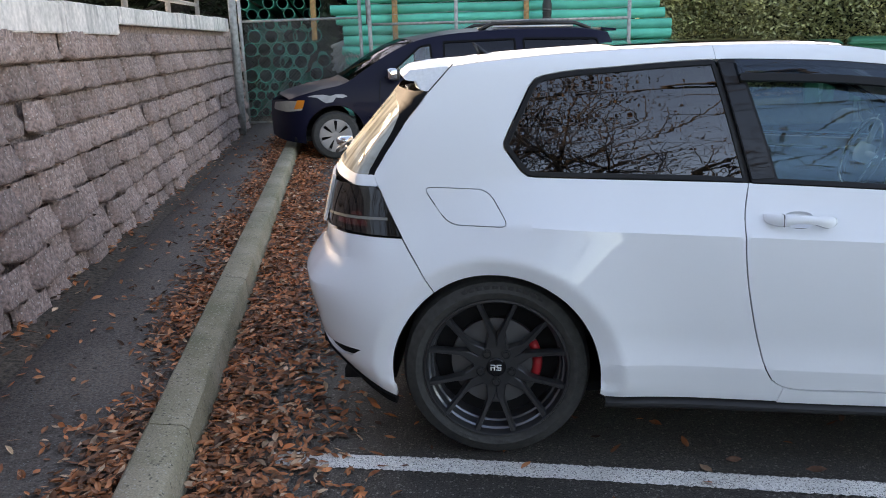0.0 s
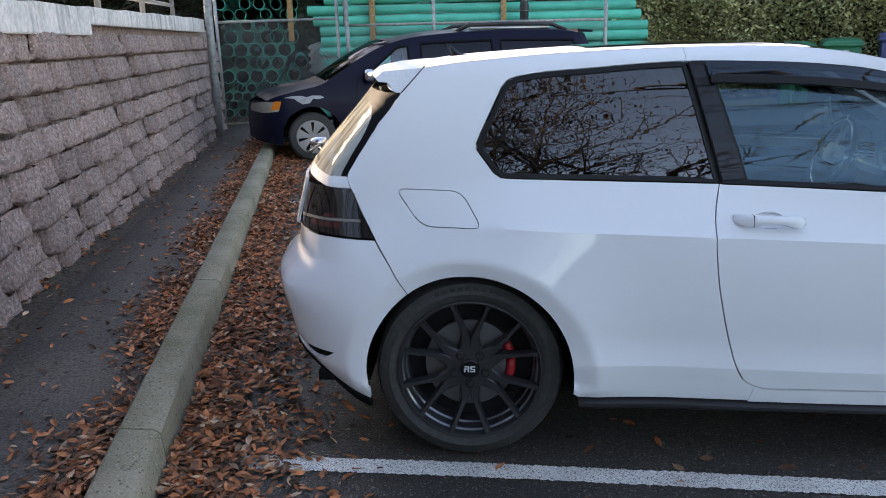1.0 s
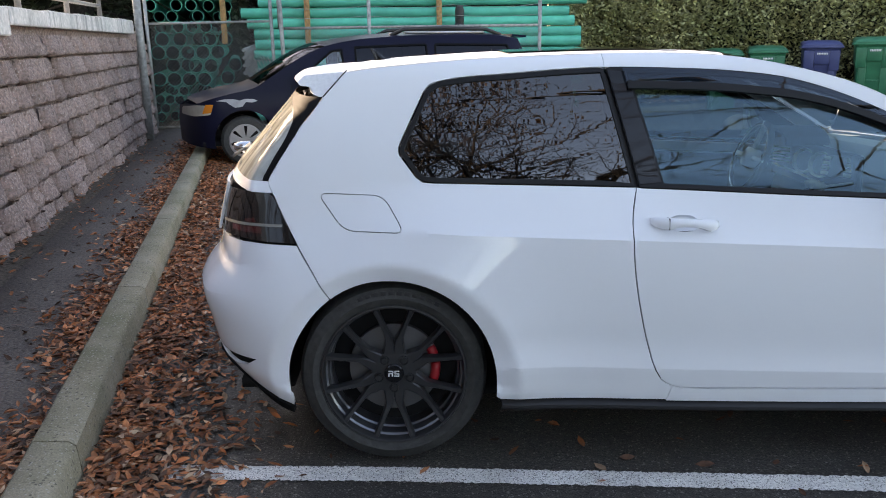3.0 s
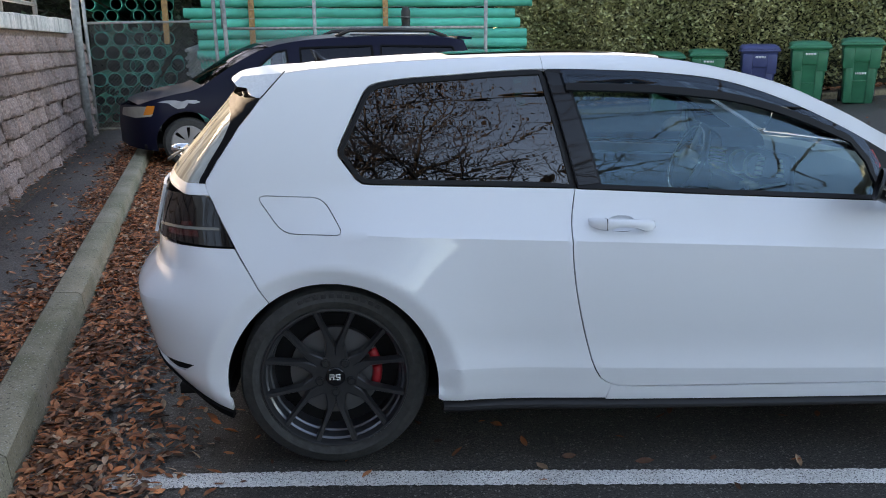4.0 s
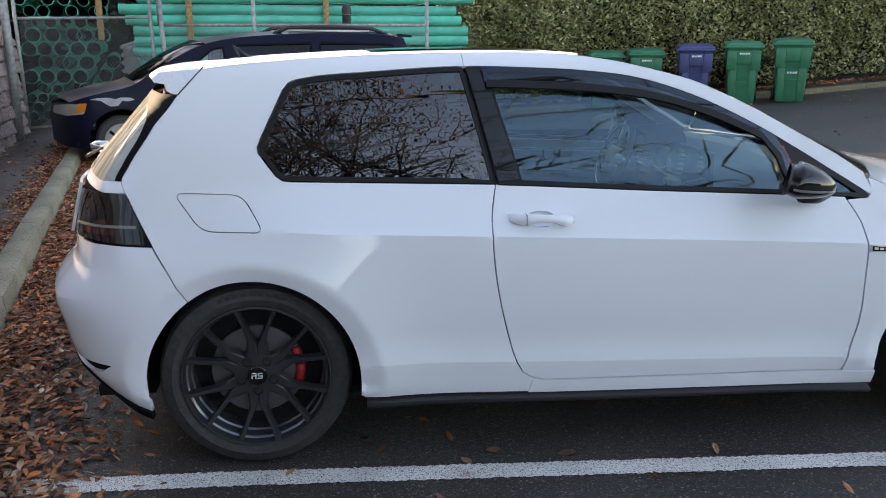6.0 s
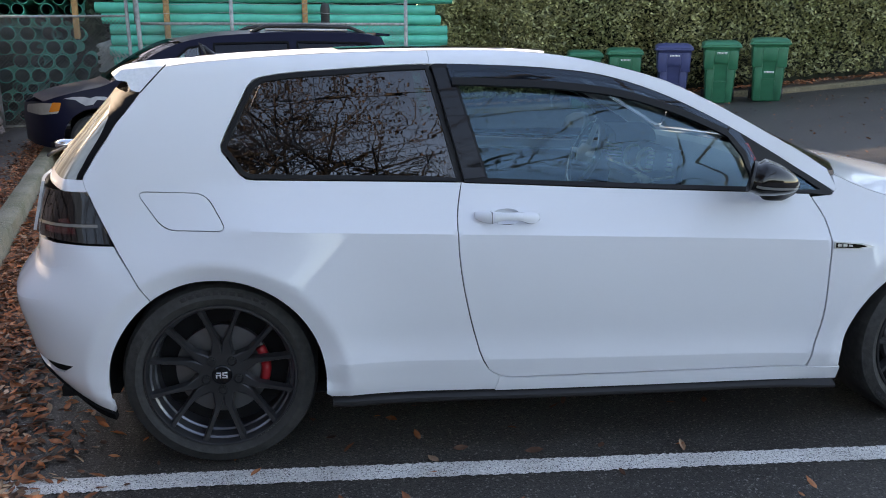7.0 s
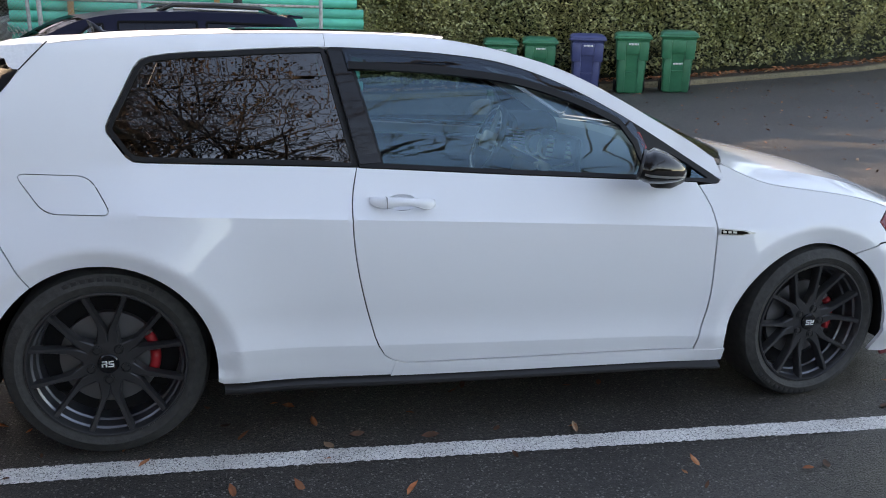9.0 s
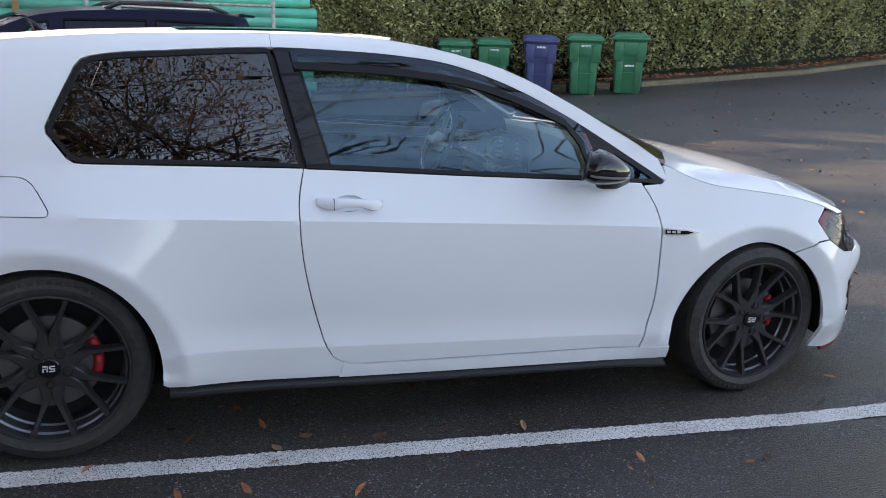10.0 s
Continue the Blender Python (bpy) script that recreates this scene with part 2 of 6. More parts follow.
M_redlamp = plain("smoked_lamp_red", (0.06, 0.004, 0.006), 0.1, coat=1.0)
M_navy = material("navy_van_paint", (0.008, 0.009, 0.024), 0.35, var=0.0, coat=0.04, spec=0.08, color2=(0.009, 0.010, 0.026))
M_primer = material("bare_primer", (0.42, 0.42, 0.45), 0.7, var=0.1)
M_amber = plain("amber_lens", (0.75, 0.22, 0.02), 0.25, coat=0.5)
M_pipe = material("teal_pipe", (0.035, 0.48, 0.37), 0.55, spec=0.3, var=0.06, scale=5, color2=(0.04, 0.42, 0.32), scale2=1.5, per_object=0.15)
# the darkness down the pipes, painted onto their inner faces
M_boreshade = plain("pipe_bore_shade", (0.012, 0.03, 0.026), 0.8)
M_galv = material("galvanised_steel", (0.33, 0.335, 0.33), 0.55, 0.3, var=0.15, scale=20)
M_timber = material("timber_batten", (0.42, 0.24, 0.10), 0.8, var=0.2, scale=20, color2=(0.32, 0.18, 0.08))
M_bingreen = material("green_cart_plastic", (0.010, 0.165, 0.085), 0.45, var=0.06, color2=(0.009, 0.135, 0.07), per_object=0.12)
M_binblue = material("blue_cart_plastic", (0.045, 0.06, 0.165), 0.5, var=0.05, color2=(0.035, 0.05, 0.14))
M_hedge = material("hedge_leaf", (0.33, 0.33, 0.16), 0.5, var=0.15, scale=6, color2=(0.20, 0.215, 0.09), scale2=0.8, per_island=0.5)
# near-black colour stands for the shade deep between the leaves
M_hedgeshade = material("hedge_shade", (0.014, 0.018, 0.008), 0.9, var=0.3, scale=8)
M_deadleaf = material("withered_leaf", (0.11, 0.065, 0.035), 0.8, var=0.2, per_island=0.4)
M_bark = material("bark", (0.045, 0.035, 0.028), 0.9, var=0.3, scale=15, bump=0.8, bump_scale=30)
M_needle = material("conifer_leaf", (0.03, 0.045, 0.02), 0.7, var=0.2, per_island=0.4)


# ---- building helpers ----
def link(name, bm, mat, parent=None, label="", smooth=True):
    me = bpy.data.meshes.new(name)
    bm.to_mesh(me)
    bm.free()
    me.materials.append(mat)
    ob = new(name, me)
    ob.parent = parent
    if label:
        ob["label"] = label
    for p in me.polygons:
        p.use_smooth = smooth
    return ob


def part(name, bm, mat, parent, label="", smooth=True):
    return link(name, bm, mat, parent, label, smooth)


def thing(name, label, category, group="", kind="", at=None):
    e = new(name)
    if at is not None:
        e.matrix_world = at
    return tagged(e, label, category, group, kind)


def crisp(bm, degrees=35):
    for e in bm.edges:
        if len(e.link_faces) == 2 and e.calc_face_angle(0) > radians(degrees):
            e.smooth = False
    return bm


def add_box(bm, x0, x1, y0, y1, z0, z1, bevel=0.0, m=None):
    r = bmesh.ops.create_cube(bm, size=1.0)
    bmesh.ops.transform(bm, verts=r["verts"], matrix=Matrix.LocRotScale(((x0 + x1) / 2, (y0 + y1) / 2, (z0 + z1) / 2), None, (x1 - x0, y1 - y0, z1 - z0)))
    vs = r["verts"]
    if bevel:
        es = list({e for v in vs for e in v.link_edges})
        g = bmesh.ops.bevel(bm, geom=es, offset=bevel, segments=2, affect="EDGES", profile=0.5)
        vs = list({v for f in g["faces"] for v in f.verts} | {v for v in vs if v.is_valid})
    if m is not None:
        bmesh.ops.transform(bm, verts=vs, matrix=m)
    return vs


def box(x0, x1, y0, y1, z0, z1, bevel=0.0):
    bm = bmesh.new()
    add_box(bm, x0, x1, y0, y1, z0, z1, bevel)
    return crisp(bm)


def add_tube(bm, pts, r, n=10, r2=None, caps=True):
    """A round bar along a line of points; r may taper to r2."""
    pts = [Vector(p) for p in pts]
    rings = []
    side = None
    for i, p in enumerate(pts):
        d = (pts[min(i + 1, len(pts) - 1)] - pts[max(i - 1, 0)]).normalized()
        if side is None:
            side = d.orthogonal().normalized()
        side = (side - d * side.dot(d)).normalized()
        up = d.cross(side)
        rr = r if r2 is None else r + (r2 - r) * i / (len(pts) - 1)
        rings.append([bm.verts.new(p + (side * math.cos(a) + up * math.sin(a)) * rr) for a in (2 * math.pi * k / n for k in range(n))])
    for a, b in zip(rings, rings[1:]):
        for k in range(n):
            bm.faces.new((a[k], a[(k + 1) % n], b[(k + 1) % n], b[k]))
    if caps:
        bm.faces.new(rings[0][::-1])
        bm.faces.new(rings[-1])
    return bm


def tube(pts, r, n=10, r2=None):
    return crisp(add_tube(bmesh.new(), pts, r, n, r2))


def revolve(profile, n=64):
    """A body of revolution about the y axis from (radius, y) pairs."""
    bm = bmesh.new()
    rings = [[bm.verts.new((r * math.cos(a), y, r * math.sin(a))) for a in (2 * math.pi * k / n for k in range(n))] for r, y in profile]
    for a, b in zip(rings, rings[1:]):
        for k in range(n):
            bm.faces.new((a[k], a[(k + 1) % n], b[(k + 1) % n], b[k]))
    bmesh.ops.recalc_face_normals(bm, faces=bm.faces)
    return crisp(bm, 30)


def curve(*pts):
    """A smooth function through (x, value) pairs."""
    xs, ys = np.array([p[0] for p in pts], float), np.array([p[1] for p in pts], float)
    d = np.diff(ys) / np.diff(xs)
    m = np.concatenate([[d[0]], (d[:-1] + d[1:]) / 2, [d[-1]]])

    def f(x):
        x = min(max(x, xs[0]), xs[-1])
        i = min(max(int(np.searchsorted(xs, x)) - 1, 0), len(xs) - 2)
        h = xs[i + 1] - xs[i]
        t = (x - xs[i]) / h
        return float((2 * t ** 3 - 3 * t ** 2 + 1) * ys[i] + (t ** 3 - 2 * t ** 2 + t) * h * m[i] + (3 * t ** 2 - 2 * t ** 3) * ys[i + 1] + (t ** 3 - t ** 2) * h * m[i + 1])
    return f


def rounded(pts, r, n=6):
    """A closed outline with its corners rounded by r (a number, or one for each corner)."""
    out = []
    k = len(pts)
    for i in range(k):
        p, a, b = Vector(pts[i]), Vector(pts[i - 1]), Vector(pts[(i + 1) % k])
        rr = r[i] if isinstance(r, (list, tuple)) else r
        da, db = (a - p), (b - p)
        rr = min(rr, da.length * 0.49, db.length * 0.49)
        if rr < 1e-4:
            out.append(tuple(p))
            continue
        q0, q1 = p + da.normalized() * rr, p + db.normalized() * rr
        for j in range(n + 1):
            t = j / n
            out.append(tuple(q0 * (1 - t) ** 2 + p * 2 * t * (1 - t) + q1 * t * t))
    return out


def arc(cx, cz, rx, rz, a0, a1, n=28):
    return [(cx + rx * math.cos(radians(a0 + (a1 - a0) * i / n)), cz + rz * math.sin(radians(a0 + (a1 - a0) * i / n))) for i in range(n + 1)]


def shrunk(pts, d):
    """The outline moved inwards by d."""
    area = sum(a[0] * b[1] - b[0] * a[1] for a, b in zip(pts, pts[1:] + pts[:1]))
    s = 1 if area > 0 else -1
    out = []
    for i in range(len(pts)):
        p, a, b = Vector(pts[i]), Vector(pts[i - 1]), Vector(pts[(i + 1) % len(pts)])
        n = Vector((0, 0))
        for e in (p - a, b - p):
            if e.length > 1e-6:
                n += Vector((-e.y, e.x)).normalized() * s
        out.append(tuple(p + n.normalized() * d) if n.length > 1e-6 else tuple(p))
    return out


def within(pts, loops):
    """Which points lie in the first outline and in none of the others."""
    res = None
    for lp in loops:
        p, q = np.array(lp), np.array(lp[1:] + lp[:1])
        c = np.zeros(len(pts), bool)
        for (x0, y0), (x1, y1) in zip(p, q):
            if y0 != y1:
                hit = ((y0 > pts[:, 1]) != (y1 > pts[:, 1])) & (pts[:, 0] < (x1 - x0) * (pts[:, 1] - y0) / (y1 - y0) + x0)
                c ^= hit
        res = c if res is None else res & ~c
    return res


def dense(poly, step):
    out = []
    for a, b in zip(poly, poly[1:] + poly[:1]):
        n = max(1, int(math.hypot(b[0] - a[0], b[1] - a[1]) / step))
        out += [(a[0] + (b[0] - a[0]) * i / n, a[1] + (b[1] - a[1]) * i / n) for i in range(n)]
    return out


def sheet(outline, surf, holes=(), step=0.022, thick=0.014, lift=0.0, gap=0.0, creases=()):
    """A curved panel: the outline, less its holes, laid onto surf(u, v), with a turned-in rim; creases stay sharp lines."""
    from mathutils.geometry import delaunay_2d_cdt
    if gap:
        outline = shrunk(list(outline), gap)
    loops = [dense(list(outline), step)] + [dense(list(h), step) for h in holes]
    vs, es = [], []
    for lp in loops:
        k = len(vs)
        vs += [Vector(p) for p in lp]
        es += [(k + i, k + (i + 1) % len(lp)) for i in range(len(lp))]
    xs, zs = [p[0] for p in outline], [p[1] for p in outline]
    ring = np.array([p for lp in loops for p in lp])
    jj, ii = np.meshgrid(np.arange(1, int((max(zs) - min(zs)) / step) + 1), np.arange(1, int((max(xs) - min(xs)) / step) + 1))
    cand = np.stack([min(xs) + (ii + (jj % 2) * 0.5) * step, min(zs) + jj * step], -1).reshape(-1, 2)
    if len(cand):
        cand = cand[within(cand, loops)]
        near = np.array([((ring - c) ** 2).sum(1).min() for c in cand]) if len(cand) else np.zeros(0)
        vs += [Vector(c) for c, d in zip(cand, near) if d > (0.45 * step) ** 2]
    ridge = []
    for line in creases:
        pts = np.array(line)
        ok = within(pts, loops) & np.array([((ring - c) ** 2).sum(1).min() > (0.3 * step) ** 2 for c in pts])
        last = None
        for c, keep in zip(pts, ok):
            if keep:
                vs.append(Vector(c))
                ridge.append((c[0], c[1]))
                if last is not None:
                    es.append((last, len(vs) - 1))
            last = len(vs) - 1 if keep else None
    if ridge:
        marks = np.array(ridge)
        n0 = len(ring)
        near = [i for i in range(n0, len(vs) - len(ridge)) if ((marks - np.array(vs[i])) ** 2).sum(1).min() < (0.5 * step) ** 2]
        for i in near:                       # loose points too close to a crease slide away from it
            vs[i] = Vector((vs[i].x, vs[i].y + 0.55 * step * (1 if vs[i].y > marks[np.abs(marks[:, 0] - vs[i].x).argmin()][1] else -1)))
    v2, _, tris, _, _, _ = delaunay_2d_cdt(vs, es, [], 0, 1e-6)
    bm = bmesh.new()
    made = [bm.verts.new(surf(p.x, p.y)) for p in v2]
    mids = np.array([[sum(v2[i].x for i in t) / 3, sum(v2[i].y for i in t) / 3] for t in tris])
    for t, ok in zip(tris, within(mids, loops)):
        a, b, c = (v2[i] for i in t)
        slim = abs((b - a).cross(c - a)) < 0.0004 * max((b - a).length, (c - b).length, (a - c).length)
        if ok and not slim:
            try:
                bm.faces.new([made[i] for i in t])
            except ValueError:
                pass
    if ridge:
        on = {made[i] for i, p in enumerate(v2) if ((marks - np.array(p)) ** 2).sum(1).min() < 1e-9}
        for e in bm.edges:
            if e.verts[0] in on and e.verts[1] in on:
                e.smooth = False
    bmesh.ops.delete(bm, geom=[v for v in bm.verts if not v.link_faces], context="VERTS")
    bm.normal_update()
    nv = {}
    for v, p in zip(made, v2):
        if v.is_valid:
            du = surf(p.x + 0.002, p.y) - surf(p.x - 0.002, p.y)
            n = du.cross(surf(p.x, p.y + 0.002) - surf(p.x, p.y - 0.002))
            nv[v] = n.normalized() if n.length > 1e-12 else v.normal.copy()
    if sum(nv[v].dot(v.normal) for v in nv) < 0:
        nv = {v: -n for v, n in nv.items()}
    if lift:
        for v in bm.verts:
            v.co += nv[v] * lift
    if thick:
        rim = [e for e in bm.edges if e.is_boundary]
        for e in rim:
            e.smooth = False
        low = {}
        for e in rim:
            for v in e.verts:
                if v not in low:
                    low[v] = bm.verts.new(v.co - nv[v] * thick)
        for e in rim:
            f = e.link_faces[0]
            a, b = e.verts
            for lp in f.loops:
                if lp.edge == e:
                    a, b = lp.vert, lp.link_loop_next.vert
            bm.faces.new((b, a, low[a], low[b]))
    return bm


def grid(nu, nv, fn, close_u=False):
    bm = bmesh.new()
    vs = [[bm.verts.new(fn(i / (nu - 1), j / (nv - 1))) for j in range(nv)] for i in range(nu)]
    for i in range(nu - 1):
        for j in range(nv - 1):
            bm.faces.new((vs[i][j], vs[i + 1][j], vs[i + 1][j + 1], vs[i][j + 1]))
    return bm


def thicken(bm, d):
    bmesh.ops.recalc_face_normals(bm, faces=bm.faces)
    bmesh.ops.solidify(bm, geom=list(bm.faces), thickness=d)
    return crisp(bm)


def mirrored(bm, y):
    """The same shape on the other side of the plane y."""
    b2 = bm.copy()
    for v in b2.verts:
        v.co.y = 2 * y - v.co.y
    bmesh.ops.reverse_faces(b2, faces=b2.faces)
    return b2


# ---- ground, kerb, path, wall ----
def ground_z(x, y):
    z = -0.0114 * min(max(x, 0), 2.63)
    if x > 2.63:
        z += 0.073 * (x - 2.63) ** 2 / (x - 2.63 + 1.5) if x < 30 else 0.073 * (27.37 ** 2) / 28.87
    return z


def make_ground():
    xs = sorted(set([-400, -120, -40, -15, -8, -5, -4] + [-3 + i * 0.5 for i in range(40)] + [18, 20, 23, 26, 30, 45, 120, 400]))
    ys = [-400, -120, -40, -15, -8, -5, -3, -1.5, 0, 1.5, 3, 5, 7, 9, 11, 13, 16, 20, 30, 60, 150, 400]
    bm = bmesh.new()
    vs = [[bm.verts.new((x, y, ground_z(x, y))) for y in ys] for x in xs]
    for i in range(len(xs) - 1):
        for j in range(len(ys) - 1):
            bm.faces.new((vs[i][j], vs[i + 1][j], vs[i + 1][j + 1], vs[i][j + 1]))
    tagged(link("ground", bm, M_asphalt), "dark worn asphalt of the car park", "ground", kind="structure")


make_ground()
KERB = -0.198                               # the kerb's run in x for each metre of y


def along(x0, y):
    return x0 + KERB * (y + 0.3)


def make_kerb():
    piece, y = 1.83, -5.55
    k = thing("kerb", "weathered concrete kerb with leaves banked against both sides", "kerb", kind="structure")
    while y < 9.0:
        bm = bmesh.new()
        y1 = min(y + piece, 9.4) - 0.008
        sec = [(-0.175, -0.05), (-0.17, 0.13), (-0.155, 0.143), (-0.04, 0.14), (-0.018, 0.125), (0.0, -0.05)]
        n = 8
        rows = [[bm.verts.new((along(-0.99, yy) + a, yy, z + 0.004 * noise.noise((yy * 3, a * 9, 0)))) for a, z in sec] for yy in (y + (y1 - y) * i / n for i in range(n + 1))]
        for a, b in zip(rows, rows[1:]):
            for i in range(len(sec) - 1):
                bm.faces.new((a[i], a[i + 1], b[i + 1], b[i]))
        bm.faces.new(rows[0][::-1])
        bm.faces.new(rows[-1])
        bmesh.ops.recalc_face_normals(bm, faces=bm.faces)
        part("kerb_stone", crisp(bm, 50), M_concrete, k)
        y += piece


make_kerb()


def strip(name, cross, mat, label, category):
    bm = bmesh.new()
    rows = []
    for i in range(60):
        y = -6 + i * 0.32
        rows.append([bm.verts.new((along(x, y), y, z + 0.012 * noise.noise((x * 3, y * 2, 1)))) for x, z in cross])
    for a, b in zip(rows, rows[1:]):
        for i in range(len(cross) - 1):
            bm.faces.new((a[i], a[i + 1], b[i + 1], b[i]))
    bmesh.ops.recalc_face_normals(bm, faces=bm.faces)
    tagged(link(name, bm, mat), label, category, kind="structure")


def make_path():
    strip("pavement", ((-1.86, 0.04), (-1.85, 0.092), (-1.5, 0.09), (-1.16, 0.085)), M_path, "narrow dark asphalt footpath strewn with leaves", "pavement")
    strip("soil_strip", ((-2.35, 0.10), (-2.1, 0.085), (-1.845, 0.07)), M_soil, "strip of bare dark soil along the wall", "ground")


make_path()
WALL = -0.186


def wall_pt(y, z, out=0.0):
    """A place on the leaning wall's face; out is towards the car park."""
    return Vector((-2.12 + WALL * (y + 0.1) - 0.055 * z + out, y, z))


def make_wall():
    w = thing("wall_west", "split-face concrete block retaining wall with pale cap", "wall", kind="structure")
    bm = bmesh.new()
    a = [wall_pt(-6, 0, -0.06), wall_pt(-6, 1.62, -0.06), wall_pt(11.0, 1.62, -0.06), wall_pt(11.0, 0, -0.06)]
    b = [p + Vector((-0.35, -0.06, 0)) for p in a]
    va, vb = [bm.verts.new(p) for p in a], [bm.verts.new(p) for p in b]
    bm.faces.new(va)
    bm.faces.new(vb[::-1])
    for i in range(4):
        bm.faces.new((va[i], va[(i + 1) % 4], vb[(i + 1) % 4], vb[i]))
    bmesh.ops.recalc_face_normals(bm, faces=bm.faces)
    part("wall_core", bm, M_block, w, smooth=False)
    rnd = random.Random(4)
    metas = []
    for k in range(8):                       # eight rough-faced block shapes
        bm = bmesh.new()
        bw, bh = 0.392, 0.186
        us = (0, 0.025, 0.07, 0.17, 0.32, 0.5, 0.68, 0.83, 0.93, 0.975, 1)
        vs = (0, 0.04, 0.11, 0.24, 0.45, 0.72, 1)
        jag = [0.10 * noise.noise((v * 2.3, k * 5.1, 2)) for v in vs]
        front = []
        for i, u in enumerate(us):
            col = []
            for j, v in enumerate(vs):
                side, foot = min(1, min(u, 1 - u) * 7) ** 0.6, min(1, v * 13) ** 0.5
                out = (0.044 + 0.034 * (1 - v) ** 0.8) * side * foot
                rough = 0.030 * noise.noise((u * 3 + k * 7, v * 2.5, k)) + 0.013 * noise.noise((u * 9, v * 7, k + 3.3))
                drop = 0.036 * (1 - min(1, min(u, 1 - u) * 4)) ** 2 * (1 - v) ** 3
                uu = u + jag[j] * 0.35
                col.append(bm.verts.new((out + rough * (0.3 + 0.7 * side) * foot - 0.035, (uu - 0.5) * (bw + 0.006), (v - 0.5) * (bh - 0.004) + drop)))
            front.append(col)
        for i in range(len(us) - 1):
            for j in range(len(vs) - 1):
                bm.faces.new((front[i][j], front[i + 1][j], front[i + 1][j + 1], front[i][j + 1]))
        me = bpy.data.meshes.new("block")
        bm.to_mesh(me)
        bm.free()
        me.materials.append(M_block)
        for p in me.polygons:
            p.use_smooth = True
        metas.append(me)
    turn = Matrix.Rotation(math.atan(-WALL), 4, "Z") @ Matrix.Rotation(-0.055, 4, "Y")
    rest = bmesh.new()
    count = 0
    for row in range(8):
        y = -2.2 + (row % 2) * 0.198 + rnd.uniform(-0.03, 0.03)
        while y < 10.9:
            m = Matrix.Translation(wall_pt(y, 0.09 + 0.189 * row, rnd.uniform(-0.040, 0.026))) @ turn @ Matrix.Rotation(rnd.gauss(0, 0.055), 4, "Z") @ Matrix.Rotation(rnd.gauss(0, 0.04), 4, "Y")
            me = rnd.choice(metas)
            if 0.2 < y < 9.2 and count < 300:
                ob = new("block", me)
                ob.parent = w
                ob.matrix_world = m
                count += 1
            else:
                k = len(rest.verts)
                rest.from_mesh(me)
                rest.verts.ensure_lookup_table()
                bmesh.ops.transform(rest, verts=rest.verts[k:], matrix=m)
            y += 0.396 * math.cos(math.atan(WALL))
    tagged(part("wall_blocks", rest, M_block, w), kind="stuff")
    y = -6.0
    while y < 9.3:                           # cap stones, stepped up towards the far end
        y1 = y + 1.22
        z0 = 1.49 if y < 3.7 else 1.57
        z1 = 1.66 + 0.011 * max(0, y)
        bm = bmesh.new()
        p = [wall_pt(y + 0.004, z0, 0.03), wall_pt(y1 - 0.004, z0, 0.03), wall_pt(y1 - 0.004, z1, 0.035), wall_pt(y + 0.004, z1, 0.035)]
        q = [v + Vector((-0.34, -0.06, 0)) for v in p]
        vp, vq = [bm.verts.new(v) for v in p], [bm.verts.new(v) for v in q]
        bm.faces.new(vp)
        bm.faces.new(vq[::-1])
        for i in range(4):
            bm.faces.new((vp[i], vp[(i + 1) % 4], vq[(i + 1) % 4], vq[i]))
        bmesh.ops.recalc_face_normals(bm, faces=bm.faces)
        bmesh.ops.bevel(bm, geom=list(bm.edges), offset=0.008, segments=2, affect="EDGES")
        part("cap_stone", crisp(bm), M_cap, w, smooth=False)
        y = y1


make_wall()


def make_bank():
    bm = grid(30, 40, lambda u, v: (-2.4 + WALL * (-7 + v * 25) - 0.1 - u * 14, -7 + v * 25, 1.6 + 0.01 * max(0, v * 25 - 7) + u * 0.8 + 0.05 * noise.noise((u * 20, v * 30, 0))))
    bmesh.ops.recalc_face_normals(bm, faces=bm.faces)
    tagged(link("bank", bm, M_soil), "leaf-covered earth bank behind the retaining wall", "ground", kind="structure")


make_bank()


def make_line(x0, y0, x1, y1, w):
    d = Vector((x1 - x0, y1 - y0)).normalized()
    n = Vector((-d.y, d.x)) * w / 2
    bm = bmesh.new()
    k = 700
    rows = []
    rnd = random.Random(int(x0 * 100))
    for i in range(k + 1):                   # the paint's edge is ragged where it ran into the stones
        p = Vector((x0, y0)).lerp(Vector((x1, y1)), i / k)
        rows.append([bm.verts.new((*(p + n * s * (1 + rnd.uniform(-0.13, 0.08))), ground_z(p.x, p.y) + 0.004)) for s in (-1, 1)])
    for a, b in zip(rows, rows[1:]):
        bm.faces.new((a[0], a[1], b[1], b[0]))
    bmesh.ops.recalc_face_normals(bm, faces=bm.faces)
    tagged(link("parking_line", bm, M_line), "worn white painted parking bay line", "road marking", "parking lines", "structure")


make_line(-0.785, -0.03, 5.2, -0.41, 0.098)
make_line(-1.3, 2.42, 3.9, 2.12, 0.09)
make_line(-1.75, 4.75, 3.4, 4.45, 0.09)
make_line(-2.25, 6.86, 2.9, 6.5, 0.09)


